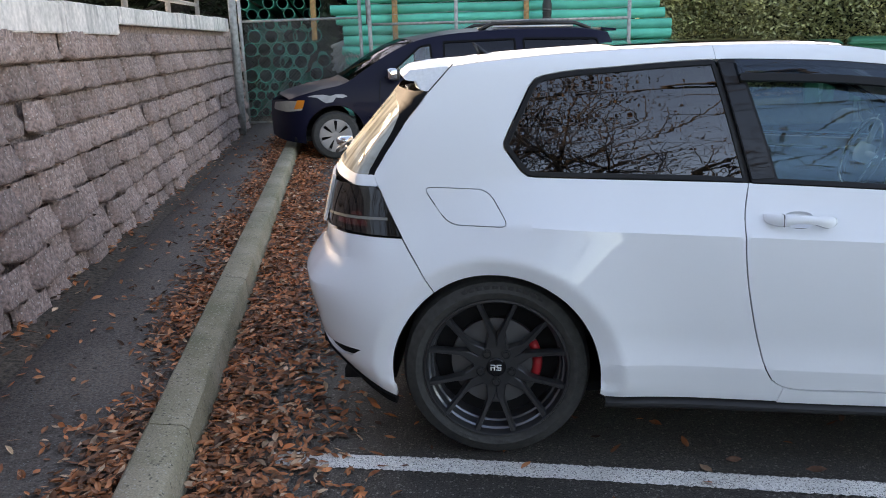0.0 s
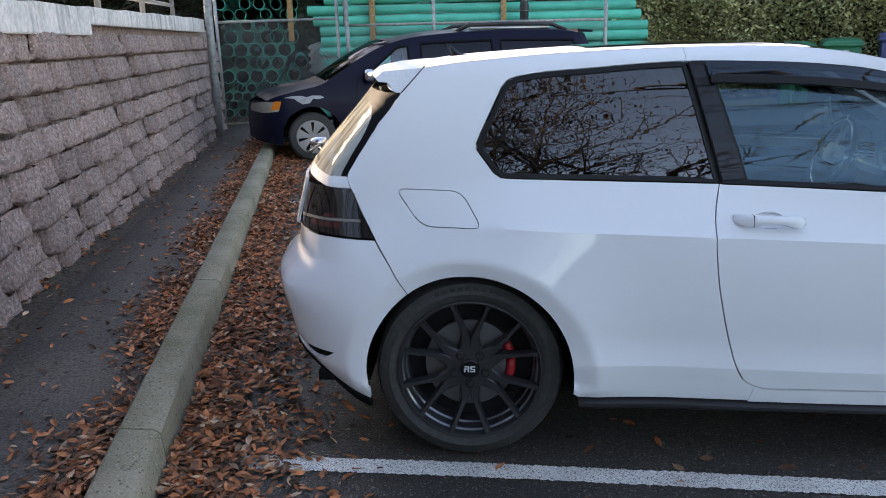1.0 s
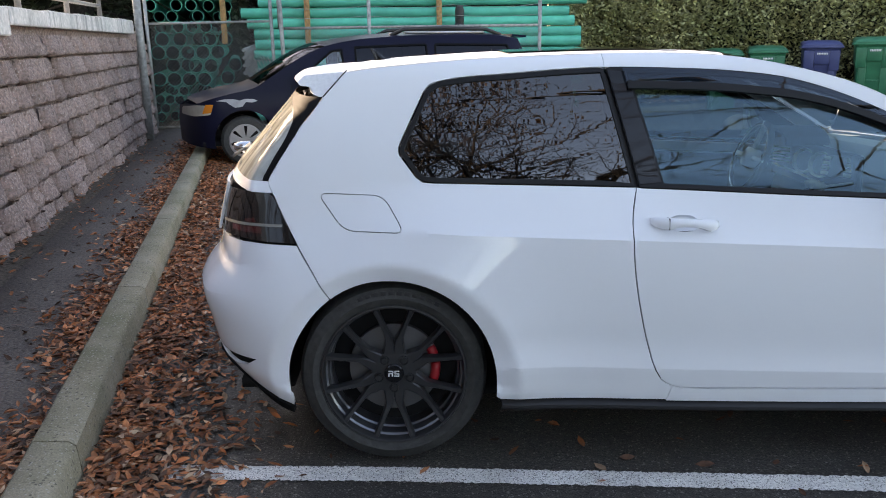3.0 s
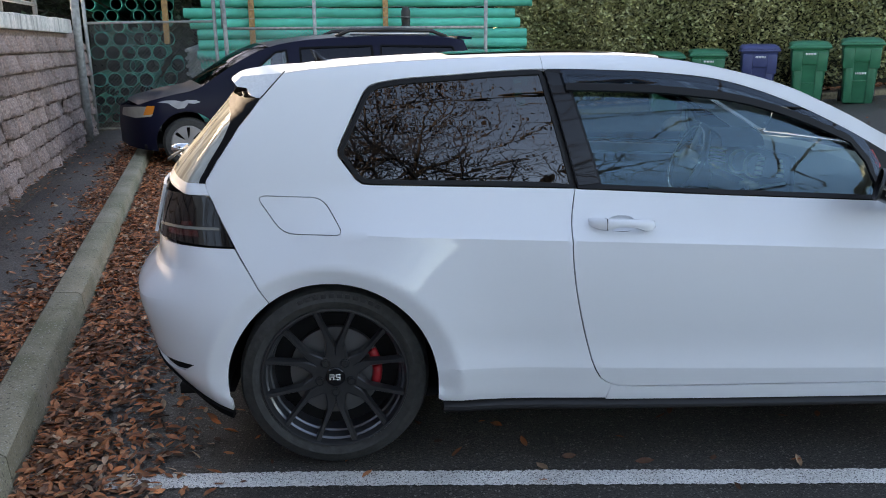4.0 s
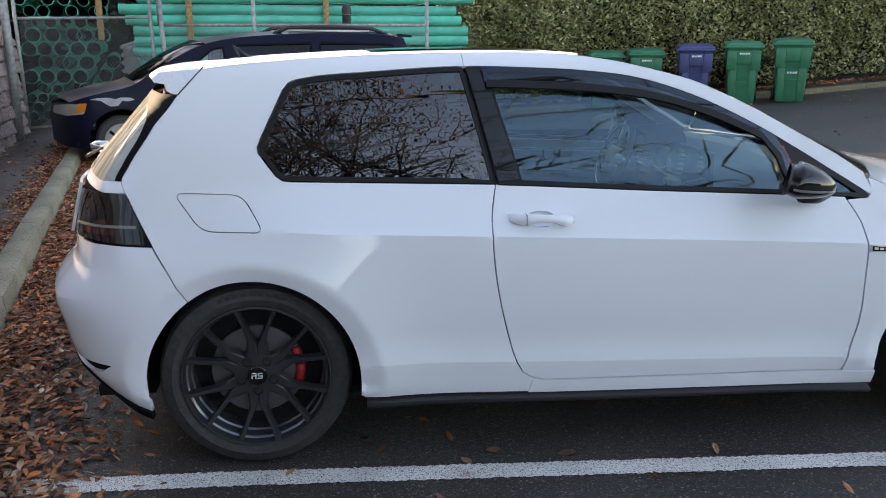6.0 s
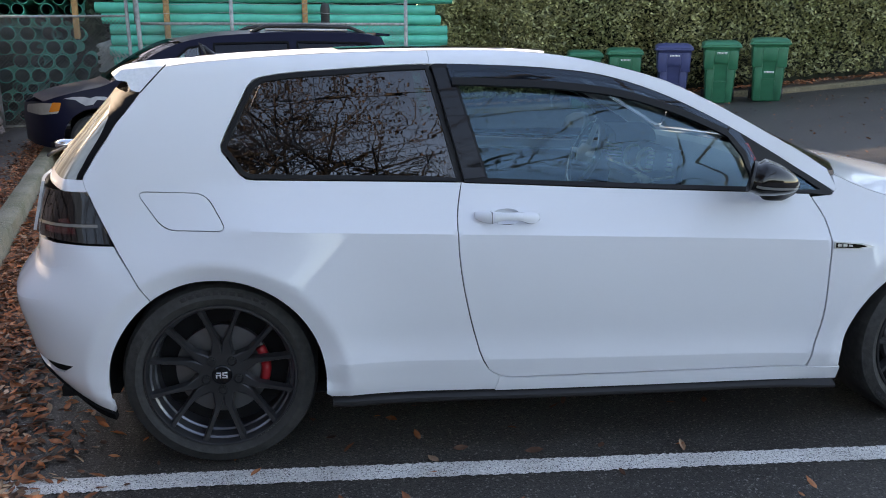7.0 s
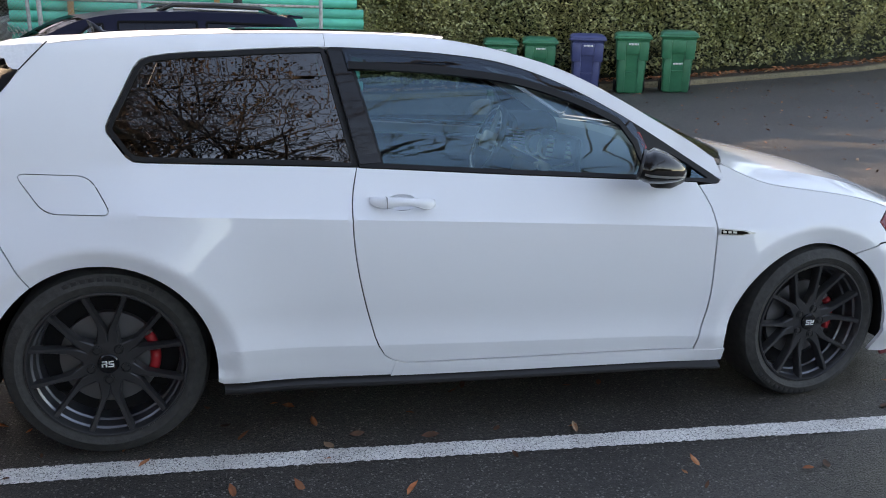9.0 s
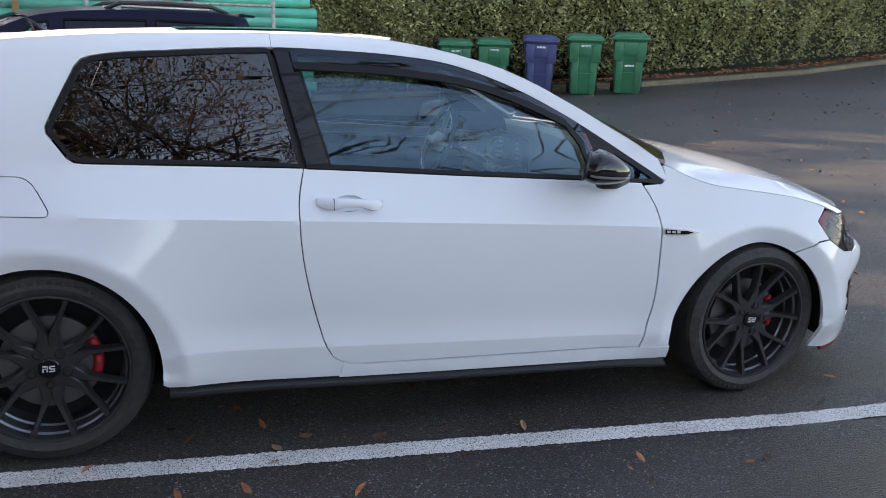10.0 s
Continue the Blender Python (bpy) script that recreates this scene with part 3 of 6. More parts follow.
# ---- the white hatchback ----
MID = 0.92                                   # the car's middle plane, y
SIDE = curve((0.05, 0.06), (0.15, 0.035), (0.24, 0.012), (0.32, 0.004), (0.36, 0.008), (0.5, 0.014), (0.62, 0.034), (0.70, 0.055),
             (0.78, 0.088), (0.86, 0.122), (0.95, 0.155), (1.0, 0.173), (1.06, 0.197), (1.12, 0.224), (1.18, 0.253), (1.25, 0.290), (1.31, 0.325), (1.345, 0.36), (1.37, 0.41), (1.39, 0.5))
PLAN = [(-0.75, 0.92), (-0.735, 0.7), (-0.71, 0.5), (-0.67, 0.33), (-0.62, 0.19), (-0.55, 0.1), (-0.45, 0.035), (-0.3, 0.0), (2.7, 0.0), (2.95, 0.004),
        (3.09, 0.04), (3.19, 0.11), (3.27, 0.2), (3.345, 0.31), (3.41, 0.44), (3.455, 0.58), (3.485, 0.75), (3.495, 0.92)]
_u = [0.0]
for _a, _b in zip(PLAN, PLAN[1:]):
    _u.append(_u[-1] + math.hypot(_b[0] - _a[0], _b[1] - _a[1]))
_u = [v - _u[7] - 0.3 for v in _u]           # u equals x along the straight side
PX, PY = curve(*zip(_u, [p[0] for p in PLAN])), curve(*zip(_u, [p[1] for p in PLAN]))
U_REAR, U_FRONT = _u[0], _u[-1]
REAR_LEAN = curve((0.05, 0.16), (0.22, 0.13), (0.28, 0.075), (0.33, 0.03), (0.38, 0.008), (0.46, -0.012), (0.568, -0.036), (0.582, -0.032), (0.676, 0.038), (0.69, 0.044), (0.775, 0.05), (0.92, 0.075), (1.0, 0.12))
NOSE_LEAN = curve((0.05, -0.06), (0.12, 0.01), (0.2, 0.022), (0.3, -0.002), (0.42, 0.0), (0.465, 0.034), (0.53, 0.034), (0.555, -0.004), (0.62, -0.04), (0.68, -0.08), (0.72, -0.12), (0.8, -0.2))


def U(x):
    """The running length along the body's plan for a place x on its side."""
    return float(np.interp(x, [p[0] for p in PLAN], _u))


LOWER = curve((0.05, 0.06), (0.15, 0.034), (0.2, 0.019), (0.25, 0.012), (0.299, 0.0055), (0.301, 0.0056), (0.34, 0.0125), (0.38, 0.0155), (0.48, 0.0125), (0.6, 0.012), (0.68, 0.0145), (0.74, 0.0195), (0.80, 0.027))


def smoothstep(a, b, x):
    """A soft step from 0 at a to 1 at b."""
    t = min(1, max(0, (x - a) / (b - a)))
    return t * t * (3 - 2 * t)


ARCHES = ((0.0, 0.29, 0.418), (2.605, 0.255, 0.430))


def flare(u, z):
    """The body swells out towards the wheel arches."""
    out = 0.0
    for cx, cz, rr in ARCHES:
        out += 0.034 * max(0, 1 - max(0, math.hypot((u - cx) / 1.02, z - cz) - rr) / 0.28) ** 2
    return out * smoothstep(0.12, 0.3, z)


def lip(u, z):
    """Inside the crease round an arch the lip runs on flat: where on the crease it springs from."""
    for cx, cz, rr in ARCHES:
        r = math.hypot((u - cx) / 1.02, z - cz)
        if 0.1 < r < rr and z > cz:
            return cx + (u - cx) * rr / r, cz + (z - cz) * rr / r
    return u, z


def section(u, z):
    """How far the side lies in from its widest plane: a shoulder line that sinks forwards parts the lower doors from the upper."""
    zc = 0.814 - 0.0355 * u - 0.0075 * u * u
    sink = (0.092 - 0.050 * u) * smoothstep(0.6, 0.42, z)    # the lower swage sinks forwards too
    w = smoothstep(-0.25, 0.35, u) * smoothstep(2.75, 2.15, u)
    if z >= 0.95:
        return SIDE(z)
    low = LOWER(min(z, zc) - sink)
    top = low if z <= zc else low + (SIDE(0.95) - low) * ((z - zc) / (0.95 - zc)) ** 0.92
    return SIDE(z) + (top - SIDE(z)) * w


def hull(u, z):
    x, py = PX(u), PY(u)
    us, zs = lip(u, z)
    base = section(us, zs) - flare(us, zs) + 0.2 * math.hypot(us - u, zs - z)
    y = py + base * (1 - py / MID)
    if u < -0.3:
        x += REAR_LEAN(z) * min(1.0, (-0.3 - u) / 0.35)
    if u > 2.7:
        x += NOSE_LEAN(z) * smoothstep(2.98, 3.35, u)
    return Vector((x, y, z))


ROOF = curve((-0.2, 1.300), (-0.15, 1.312), (0.1, 1.338), (0.35, 1.353), (0.75, 1.363), (1.0, 1.362), (1.2, 1.348), (1.384, 1.315), (1.595, 1.257), (1.812, 1.157), (1.946, 1.083), (2.107, 0.994), (2.19, 0.94))
WTOP = curve((0.1, 1.255), (0.16, 1.276), (0.43, 1.302), (0.745, 1.318), (0.97, 1.313), (1.17, 1.302), (1.375, 1.275), (1.585, 1.209), (1.798, 1.108), (1.95, 1.020), (2.094, 0.932), (2.2, 0.865))
BELT = curve((0.1, 0.955), (0.83, 0.932), (1.35, 0.902), (1.88, 0.872), (2.2, 0.852))


EDGE = curve((0.92, -0.428), (0.941, -0.448), (0.957, -0.461), (0.972, -0.461), (1.003, -0.440), (1.085, -0.354), (1.177, -0.2675), (1.231, -0.226), (1.312, -0.150))
SHOULDER = [(0.12 + 0.01 * i, 0.814 - 0.0355 * (0.12 + 0.01 * i) - 0.0075 * (0.12 + 0.01 * i) ** 2) for i in range(220)]
SWAGE = [(0.36 + 0.01 * i, 0.392 - 0.05 * (0.36 + 0.01 * i)) for i in range(182)]
BONNET = curve((2.19, 0.932), (2.285, 0.886), (2.40, 0.845), (2.53, 0.823), (2.67, 0.804), (2.8, 0.783), (2.92, 0.752), (3.0, 0.722), (3.1, 0.68))


def span(f, x0, x1, n=16):
    return [(x0 + (x1 - x0) * i / n, f(x0 + (x1 - x0) * i / n)) for i in range(n + 1)]


def make_hatchback():
    car = thing("hatchback", "white two-door hatchback with black alloy wheels and tinted windows", "car")

    def both(name, bm, mat, parent, label="", smooth=True):
        far = mirrored(bm, MID)
        a = part(name, bm, mat, parent, label, smooth)
        part(name, far, mat, parent, label, smooth)
        return a

    def front_arc(a0, a1, n):
        out = []
        for a in np.radians(np.linspace(a0, a1, n)):
            k = 1 - 0.018 * max(0, -math.sin(2 * a)) if math.cos(a) < 0 else 1
            out.append((2.605 + (0.352 if math.cos(a) > 0 else 0.390) * k * math.cos(a), 0.255 + 0.362 * k * math.sin(a)))
        return out

    def rear_arc(a0, a1, n):
        """The rear arch, a little squarer on its forward side."""
        out = []
        for a in np.radians(np.linspace(a0, a1, n)):
            k = 1 + 0.03 * max(0, math.sin(2 * a)) * (math.cos(a) > 0)
            out.append((-0.004 + 0.350 * k * math.cos(a), 0.29 + 0.364 * k * math.sin(a)))
        return out

    fuel = rounded([(-0.247, 0.925), (-0.019, 0.918), (0.053, 0.806), (-0.154, 0.806)], [0.04, 0.04, 0.035, 0.045])
    seam_s = [(0.822, 0.934)] + [(curve((0.272, 0.985), (0.281, 0.945), (0.302, 0.904), (0.343, 0.876), (0.42, 0.851), (0.533, 0.822), (0.668, 0.798), (0.79, 0.791), (0.8446, 0.797), (0.934, 0.822))(z), z) for z in [*np.linspace(0.9, 0.31, 18), 0.295, 0.285, 0.278, 0.274]]

    # rear quarter, with the notch of its window and the fuel flap's opening
    q = span(ROOF, -0.15, 0.744, 12)
    q += [(0.744, 1.318)]
    q += [(x, z) for x, z in span(WTOP, 0.72, 0.17, 10)] + [(0.14, 1.268), (0.12, 1.245), (0.047, 1.10), (0.032, 1.065), (0.034, 1.045), (0.09, 0.972), (0.112, 0.957)]
    q += span(BELT, 0.14, 0.822, 6)
    q += seam_s[1:]
    q += [(0.962, 0.228), (0.362, 0.253)]
    q += rear_arc(-4, 124, 35)
    q += [(-0.2565, 0.681), (-0.313, 0.764), (-0.4138, 0.9067)] + [(EDGE(z), z) for z in np.linspace(0.925, 1.305, 28)]
    both("quarter_panel", sheet(q, hull, [fuel], step=0.016, gap=0.0015, creases=[SHOULDER, SWAGE]), M_white, car)
    both("fuel_flap", sheet(shrunk(fuel, 0.003), hull, step=0.011, lift=0.0005), M_white, car)

    # doors
    d = list(seam_s) + [(1.02, 0.2725), (1.31, 0.2625), (1.79, 0.2450), (2.086, 0.2345)]
    fs = curve((0.214, 2.088), (0.305, 2.104), (0.40, 2.130), (0.60, 2.146), (0.70, 2.150), (0.774, 2.142), (0.848, 2.105))
    d += [(fs(z), z) for z in np.linspace(0.25, 0.847, 18)]
    d += span(BELT, 2.10, 0.84, 14)
    cup = [(0.962 + 0.050 * math.copysign(abs(math.cos(a)) ** 0.8, math.cos(a)), 0.826 + 0.024 * math.sin(a)) for a in (2 * math.pi * i / 32 for i in range(32))]
    door = both("door", sheet(d, hull, [cup], step=0.016, gap=0.0025, creases=[SHOULDER, SWAGE]), M_white, car)
    both("handle_cup", sheet(cup, lambda u, z: hull(u, z) + Vector((0, 0.026 * max(0, 1 - ((u - 0.962) / 0.051) ** 2 - ((z - 0.826) / 0.025) ** 2) ** 0.5, 0)), step=0.006, thick=0), M_white, car)
    hb = bmesh.new()
    rows = []
    for i in range(21):
        t = i / 20
        end = abs(2 * t - 1) ** 7
        up = 0.0195 - 0.009 * end
        down = -0.021 + 0.011 * end + 0.013 * math.exp(-((t - 0.53) / 0.23) ** 4)
        out = 0.016 + 0.036 * (1 - abs(2 * t - 1) ** 4)
        c = hull(0.852 + 0.222 * t, 0.834 - 0.012 * t)
        mid, half = (up + down) / 2, (up - down) / 2
        rows.append([hb.verts.new(c + Vector((0, -out + dy, mid + half * k))) for k, dy in ((-1.0, 0.012), (-0.8, 0.002), (-0.2, 0.0), (0.45, 0.003), (0.9, 0.010), (1.0, 0.018), (0.6, 0.026), (-0.6, 0.024))])
    for p0, p1 in zip(rows, rows[1:]):
        for i in range(8):
            hb.faces.new((p0[i], p0[(i + 1) % 8], p1[(i + 1) % 8], p1[i]))
    hb.faces.new(rows[0][::-1])
    hb.faces.new(rows[-1])
    bmesh.ops.recalc_face_normals(hb, faces=hb.faces)
    handle = part("handle", crisp(hb, 50), M_white, door)
    cut = bmesh.new()
    c = hull(0.903, 0.832)
    add_box(cut, c.x - 0.0007, c.x + 0.0007, c.y - 0.0500, c.y - 0.02, c.z - 0.0185, c.z + 0.0185)
    part("lock_seam", cut, M_black, handle)

    # black frame of the side windows, their glass, and the clip-on rain visor
    glass_f = [(0.822, 1.296)] + [(x, WTOP(x) - 0.018) for x in np.linspace(0.9, 1.70, 14)] + [(1.80, 1.085), (1.858, 1.0), (1.882, 0.93), (1.88, 0.89)] + [(x, BELT(x) + 0.015) for x in np.linspace(1.85, 0.915, 8)]
    tri = rounded([(2.0, 0.962), (2.07, 0.922), (2.15, 0.869), (2.03, 0.874)], 0.008)
    fr = [(0.747, 1.312)] + span(WTOP, 0.76, 2.17, 90) + [(2.19, 0.868), (2.195, 0.855), (2.18, 0.848)] + span(BELT, 2.1, 0.832, 14)
    both("window_frame", sheet(fr, hull, [glass_f, tri], step=0.015, lift=0.002, gap=0.001), M_trim, car)
    both("door_glass", sheet(glass_f, hull, lift=-0.008, thick=0), M_glass, car, "lightly tinted side window")
    both("quarter_light", sheet(tri, hull, lift=-0.005, thick=0), M_glass, car)
    behind = [(0.715, 1.306), (0.83, 1.300), (0.925, 0.925), (0.79, 0.930)]
    both("pillar", sheet(behind, hull, step=0.02, lift=-0.014, thick=0.03), M_cabin, car)
    post = [(0.751, 1.306), (0.812, 1.300), (0.906, 0.945), (0.834, 0.940)]
    both("pillar_cover", sheet(post, hull, step=0.02, lift=0.005, thick=0.002), M_gloss, car, "gloss black pillar cover")
    vis = [(x, WTOP(x) - 0.012) for x in np.linspace(0.80, 1.85, 24)] + [(1.897, 0.99), (1.888, 0.925), (1.872, 0.925), (1.85, 0.99)] + [(x, WTOP(x) - 0.076 + 0.026 * max(0, (x - 1.3) / 0.5)) for x in np.linspace(1.80, 0.815, 20)]
    both("rain_visor", sheet(vis, hull, step=0.014, lift=0.016, thick=0.0), M_visor, car, "smoked plastic rain visor")
    low = [(x, WTOP(x) - 0.076 + 0.026 * max(0, (x - 1.3) / 0.5)) for x in np.linspace(0.815, 1.80, 24)] + [(1.85, 0.99), (1.872, 0.925)]
    lipv = [(x, z + 0.024) for x, z in low[:-2]] + [(1.866, 1.003), (1.886, 0.925)] + low[::-1]
    both("visor_lip", sheet(lipv, hull, step=0.014, lift=0.0165, thick=0.012), M_trim, car, "dark lower lip of the visor")
    qf = [(0.738, 1.312)] + [(x, WTOP(x) - 0.002) for x in np.linspace(0.72, 0.17, 10)] + [(0.142, 1.264), (0.124, 1.242), (0.052, 1.098), (0.037, 1.065), (0.039, 1.047), (0.093, 0.976), (0.114, 0.961)] + [(x, BELT(x) + 0.003) for x in np.linspace(0.14, 0.818, 7)]
    qg = shrunk(qf, 0.015)
    both("quarter_window_frame", sheet(qf, hull, [qg], lift=0.001), M_trim, car)
    both("quarter_window", sheet(qg, hull, lift=-0.004, thick=0), M_privacy, car, "dark privacy glass with branch reflections")

    # roof rail and windscreen pillar
    rail = span(ROOF, 0.744, 2.19, 60) + [(2.215, 0.875), (2.205, 0.862)] + span(WTOP, 2.17, 0.744, 90)
    both("roof_rail", sheet(rail, hull, step=0.015, gap=0.0005), M_white, car)

    # front wing
    w = [(2.109, 0.848), (2.19, 0.852), (2.212, 0.87), (2.208, 0.918)] + span(BONNET, 2.24, 2.95, 16) + [(2.945, 0.733), (2.897, 0.690), (2.937, 0.639), (2.952, 0.617), (2.89, 0.613)]
    w = [(U(x), z) for x, z in w] + front_arc(60.2, 187, 30) + [(2.215, 0.215), (2.092, 0.222)]
    w += [(fs(z) + 0.002, z) for z in np.linspace(0.24, 0.84, 18)]
    both("front_wing", sheet(w, hull, step=0.016, gap=0.0015), M_white, car)
    badge = both("badge", sheet([(2.157, 0.699), (2.262, 0.689), (2.312, 0.676), (2.252, 0.668), (2.157, 0.673)], hull, lift=0.005, thick=0.005), M_silver, car)
    part("badge_face", sheet([(2.162, 0.694), (2.257, 0.685), (2.285, 0.677), (2.248, 0.672), (2.162, 0.677)], hull, lift=0.0065, thick=0.001), M_gloss, badge)
    for k in range(3):
        u0 = 2.168 + 0.021 * k
        part("badge_bar", sheet([(u0, 0.6905 - 0.002 * k), (u0 + 0.015, 0.689 - 0.002 * k), (u0 + 0.015, 0.680 - 0.001 * k), (u0, 0.681 - 0.001 * k)], hull, lift=0.008, thick=0.001), M_silver, badge)

    # sill, with its black skirt
    both("sill", sheet([(0.935, 0.2815), (0.955, 0.2765), (0.975, 0.2735), (1.02, 0.2695), (1.31, 0.2595), (1.79, 0.2420), (2.09, 0.2315), (2.222, 0.2265), (2.226, 0.174), (0.92, 0.228)], hull, step=0.012, lift=0.003, thick=0.02), M_white, car)
    both("side_skirt", thicken(grid(30, 6, lambda u, v: (0.36 + 1.845 * u, hull(0.36 + 1.845 * u, 0.24).y + 0.026 - 0.034 * math.sin(math.pi * min(1, v * 1.02)) ** 0.8, (0.268 - 0.0425 * (0.36 + 1.845 * u)) * (1 - v) + (0.211 - 0.034 * (0.36 + 1.845 * u)) * v)), 0.01), M_black, car)

    # rear bumper
    rb = [(-0.2012, 0.592), (-0.2578, 0.681), (-0.3142, 0.761)] + [(U(-0.50), 0.762), (U(-0.57), 0.759), (U(-0.66), 0.756), (U_REAR, 0.752)]
    rb += [(U_REAR, 0.345), (U(-0.66), 0.34), (U(-0.60), 0.315), (U(-0.53), 0.283), (-0.36, 0.225)]
    rb += rear_arc(184, 126, 15)
    slot = [(-0.74, 0.392), (-0.667, 0.372), (-0.56, 0.376), (-0.470, 0.380), (-0.525, 0.350), (-0.60, 0.338), (-0.677, 0.336), (-0.745, 0.355)]
    bumper = both("rear_bumper", sheet(rb, hull, [slot], step=0.014, gap=0.0015, creases=[[(u, 0.676 + 0.03 * smoothstep(-0.62, -0.42, u)) for u in np.arange(-1.18, -0.44, 0.01)], [(u, 0.574 + 0.012 * smoothstep(-0.7, -0.5, u)) for u in np.arange(-1.18, -0.55, 0.01)]]), M_white, car)
    both("bumper_slot", sheet(slot, hull, lift=-0.012, thick=0), M_fin, car)
    df = [(U_REAR, 0.343), (U(-0.66), 0.338), (U(-0.60), 0.313), (U(-0.53), 0.281), (-0.362, 0.224), (-0.365, 0.196), (U(-0.53), 0.245), (U(-0.60), 0.275), (U(-0.66), 0.30), (U_REAR, 0.30)]
    both("diffuser", sheet(df, hull, lift=0.008, thick=0.02), M_fin, car)
    both("exhaust_pipe", tube([(-0.4, 0.38, 0.325), (-0.655, 0.38, 0.325)], 0.040, 20), M_dark, car)

    # tail lamps: one piece on the wing, one on the tailgate, with a slim light bar through both
    def lamp_split(z):
        return -0.742 + 0.44 * (z - 0.762)

    lamp = [(lamp_split(z) + 0.003, z) for z in np.linspace(0.762, 0.916, 6)] + [(-0.60, 0.921), (-0.4415, 0.922), (-0.4120, 0.905), (-0.365, 0.838), (-0.3165, 0.764), (-0.4415, 0.765), (-0.60, 0.768)]
    inner = [(lamp_split(z) - 0.003, z) for z in np.linspace(0.916, 0.768, 6)] + [(-0.86, 0.772), (-0.93, 0.80), (-0.93, 0.90), (-0.86, 0.913)]
    tl = both("tail_lamp", sheet(lamp, hull, step=0.022, lift=0.003, gap=0.002), M_lampblack, car, "smoked black tail lamp with a slim pale bar")
    both("tailgate_lamp", sheet(inner, hull, step=0.022, lift=0.003, gap=0.002), M_lampblack, car, "smoked black inner tail lamp")
    bar = curve((-0.93, 0.788), (-0.83, 0.797), (-0.70, 0.808), (-0.5, 0.8165), (-0.37, 0.8185))
    def stripe(u0, u1, up, down, n=10):
        us = np.linspace(u0, u1, n)
        return [(u, bar(u) + up) for u in us[::-1]] + [(u, bar(u) - down) for u in us]
    both("lamp_bar", sheet(stripe(-0.715, -0.374, 0.0045, 0.0045), hull, step=0.02, lift=0.0042, thick=0.001), M_lampbar, car, "slim pale light bar")
    both("lamp_bar", sheet(stripe(-0.90, -0.728, 0.0045, 0.0045), hull, step=0.02, lift=0.0042, thick=0.001), M_lampbar, car, "slim pale light bar")
    both("lamp_light", sheet([(-0.56, 0.832), (-0.56, 0.822), (-0.49, 0.8235), (-0.505, 0.838)], hull, step=0.02, lift=0.004, thick=0.001), M_redlamp, car, "dull red lamp segment")
    both("lamp_light", sheet([(-0.66, 0.803), (-0.66, 0.787), (-0.46, 0.791), (-0.47, 0.811)], hull, step=0.02, lift=0.004, thick=0.001), M_redlamp, car, "dull red lamp segment")
    both("lamp_seam", sheet([(lamp_split(z) + 0.003, z) for z in np.linspace(0.764, 0.915, 6)] + [(lamp_split(z) - 0.003, z) for z in np.linspace(0.915, 0.764, 6)], hull, step=0.02, lift=0.0, thick=0), M_dark, car)

    # tailgate: edge line along the quarter panel, middle line further back
    edge = EDGE
    spine = curve((0.75, -0.70), (0.92, -0.665), (0.97, -0.63), (1.10, -0.515), (1.23, -0.40), (1.31, -0.33))

    def gate(v, z):
        """v runs from the quarter panel (0) across to the other (2)."""
        s = v if v <= 1 else 2 - v
        e = hull(edge(z), z)
        if s <= 0.17:
            k, y = 0.3 * s / 0.17, e.y + 0.03 * s / 0.17
        else:
            t = (s - 0.17) / 0.83
            k, y = 0.3 + 0.7 * (1 - (1 - t) ** 2), e.y + 0.03 + (MID - e.y - 0.03) * t
        return Vector((e.x + (spine(z) - e.x) * k, y if v <= 1 else 2 * MID - y, z))

    def gate_sheet(v0, v1, z0, z1, nz=14, lift=0.0):
        def at(a, b):
            z = z0 + (z1 - z0) * b
            lo, hi = v0(z) if callable(v0) else v0, v1(z) if callable(v1) else v1
            return gate(lo + (hi - lo) * a, z) + Vector((-lift, -lift * 0.3, 0))
        bm = grid(40 if callable(v0) and callable(v1) else 5, nz, at)
        bmesh.ops.reverse_faces(bm, faces=bm.faces)
        return bm

    def fin_edge(z):
        return curve((0.955, 0.055), (1.05, 0.07), (1.12, 0.095), (1.16, 0.15), (1.19, 0.30), (1.212, 0.55), (1.25, 0.8))(z)

    tail = part("tailgate", gate_sheet(lambda z: 0.0, lambda z: 2.0, 0.922, 0.958, 6), M_white, car)
    part("gate_panel", thicken(grid(30, 8, lambda a, b: Vector((-0.69 + 0.045 * b + 0.05 * (abs(2 * a - 1) ** 3), 0.38 + 1.08 * a, 0.76 + 0.17 * b))), 0.01), M_white, tail)
    part("rear_window", gate_sheet(fin_edge, lambda z: 2 - fin_edge(z), 0.958, 1.212), M_rearglass, tail, "sunlit heated rear window")
    part("window_side_fin", gate_sheet(0.0, fin_edge, 0.958, 1.232, 18, 0.001), M_fin, tail)
    part("window_side_fin", gate_sheet(lambda z: 2 - fin_edge(z), 2.0, 0.958, 1.232, 18, 0.001), M_fin, tail)
    part("window_top_band", gate_sheet(fin_edge, lambda z: 2 - fin_edge(z), 1.212, 1.240, 4, 0.001), M_fin, tail)
    sp = bmesh.new()
    rows = []
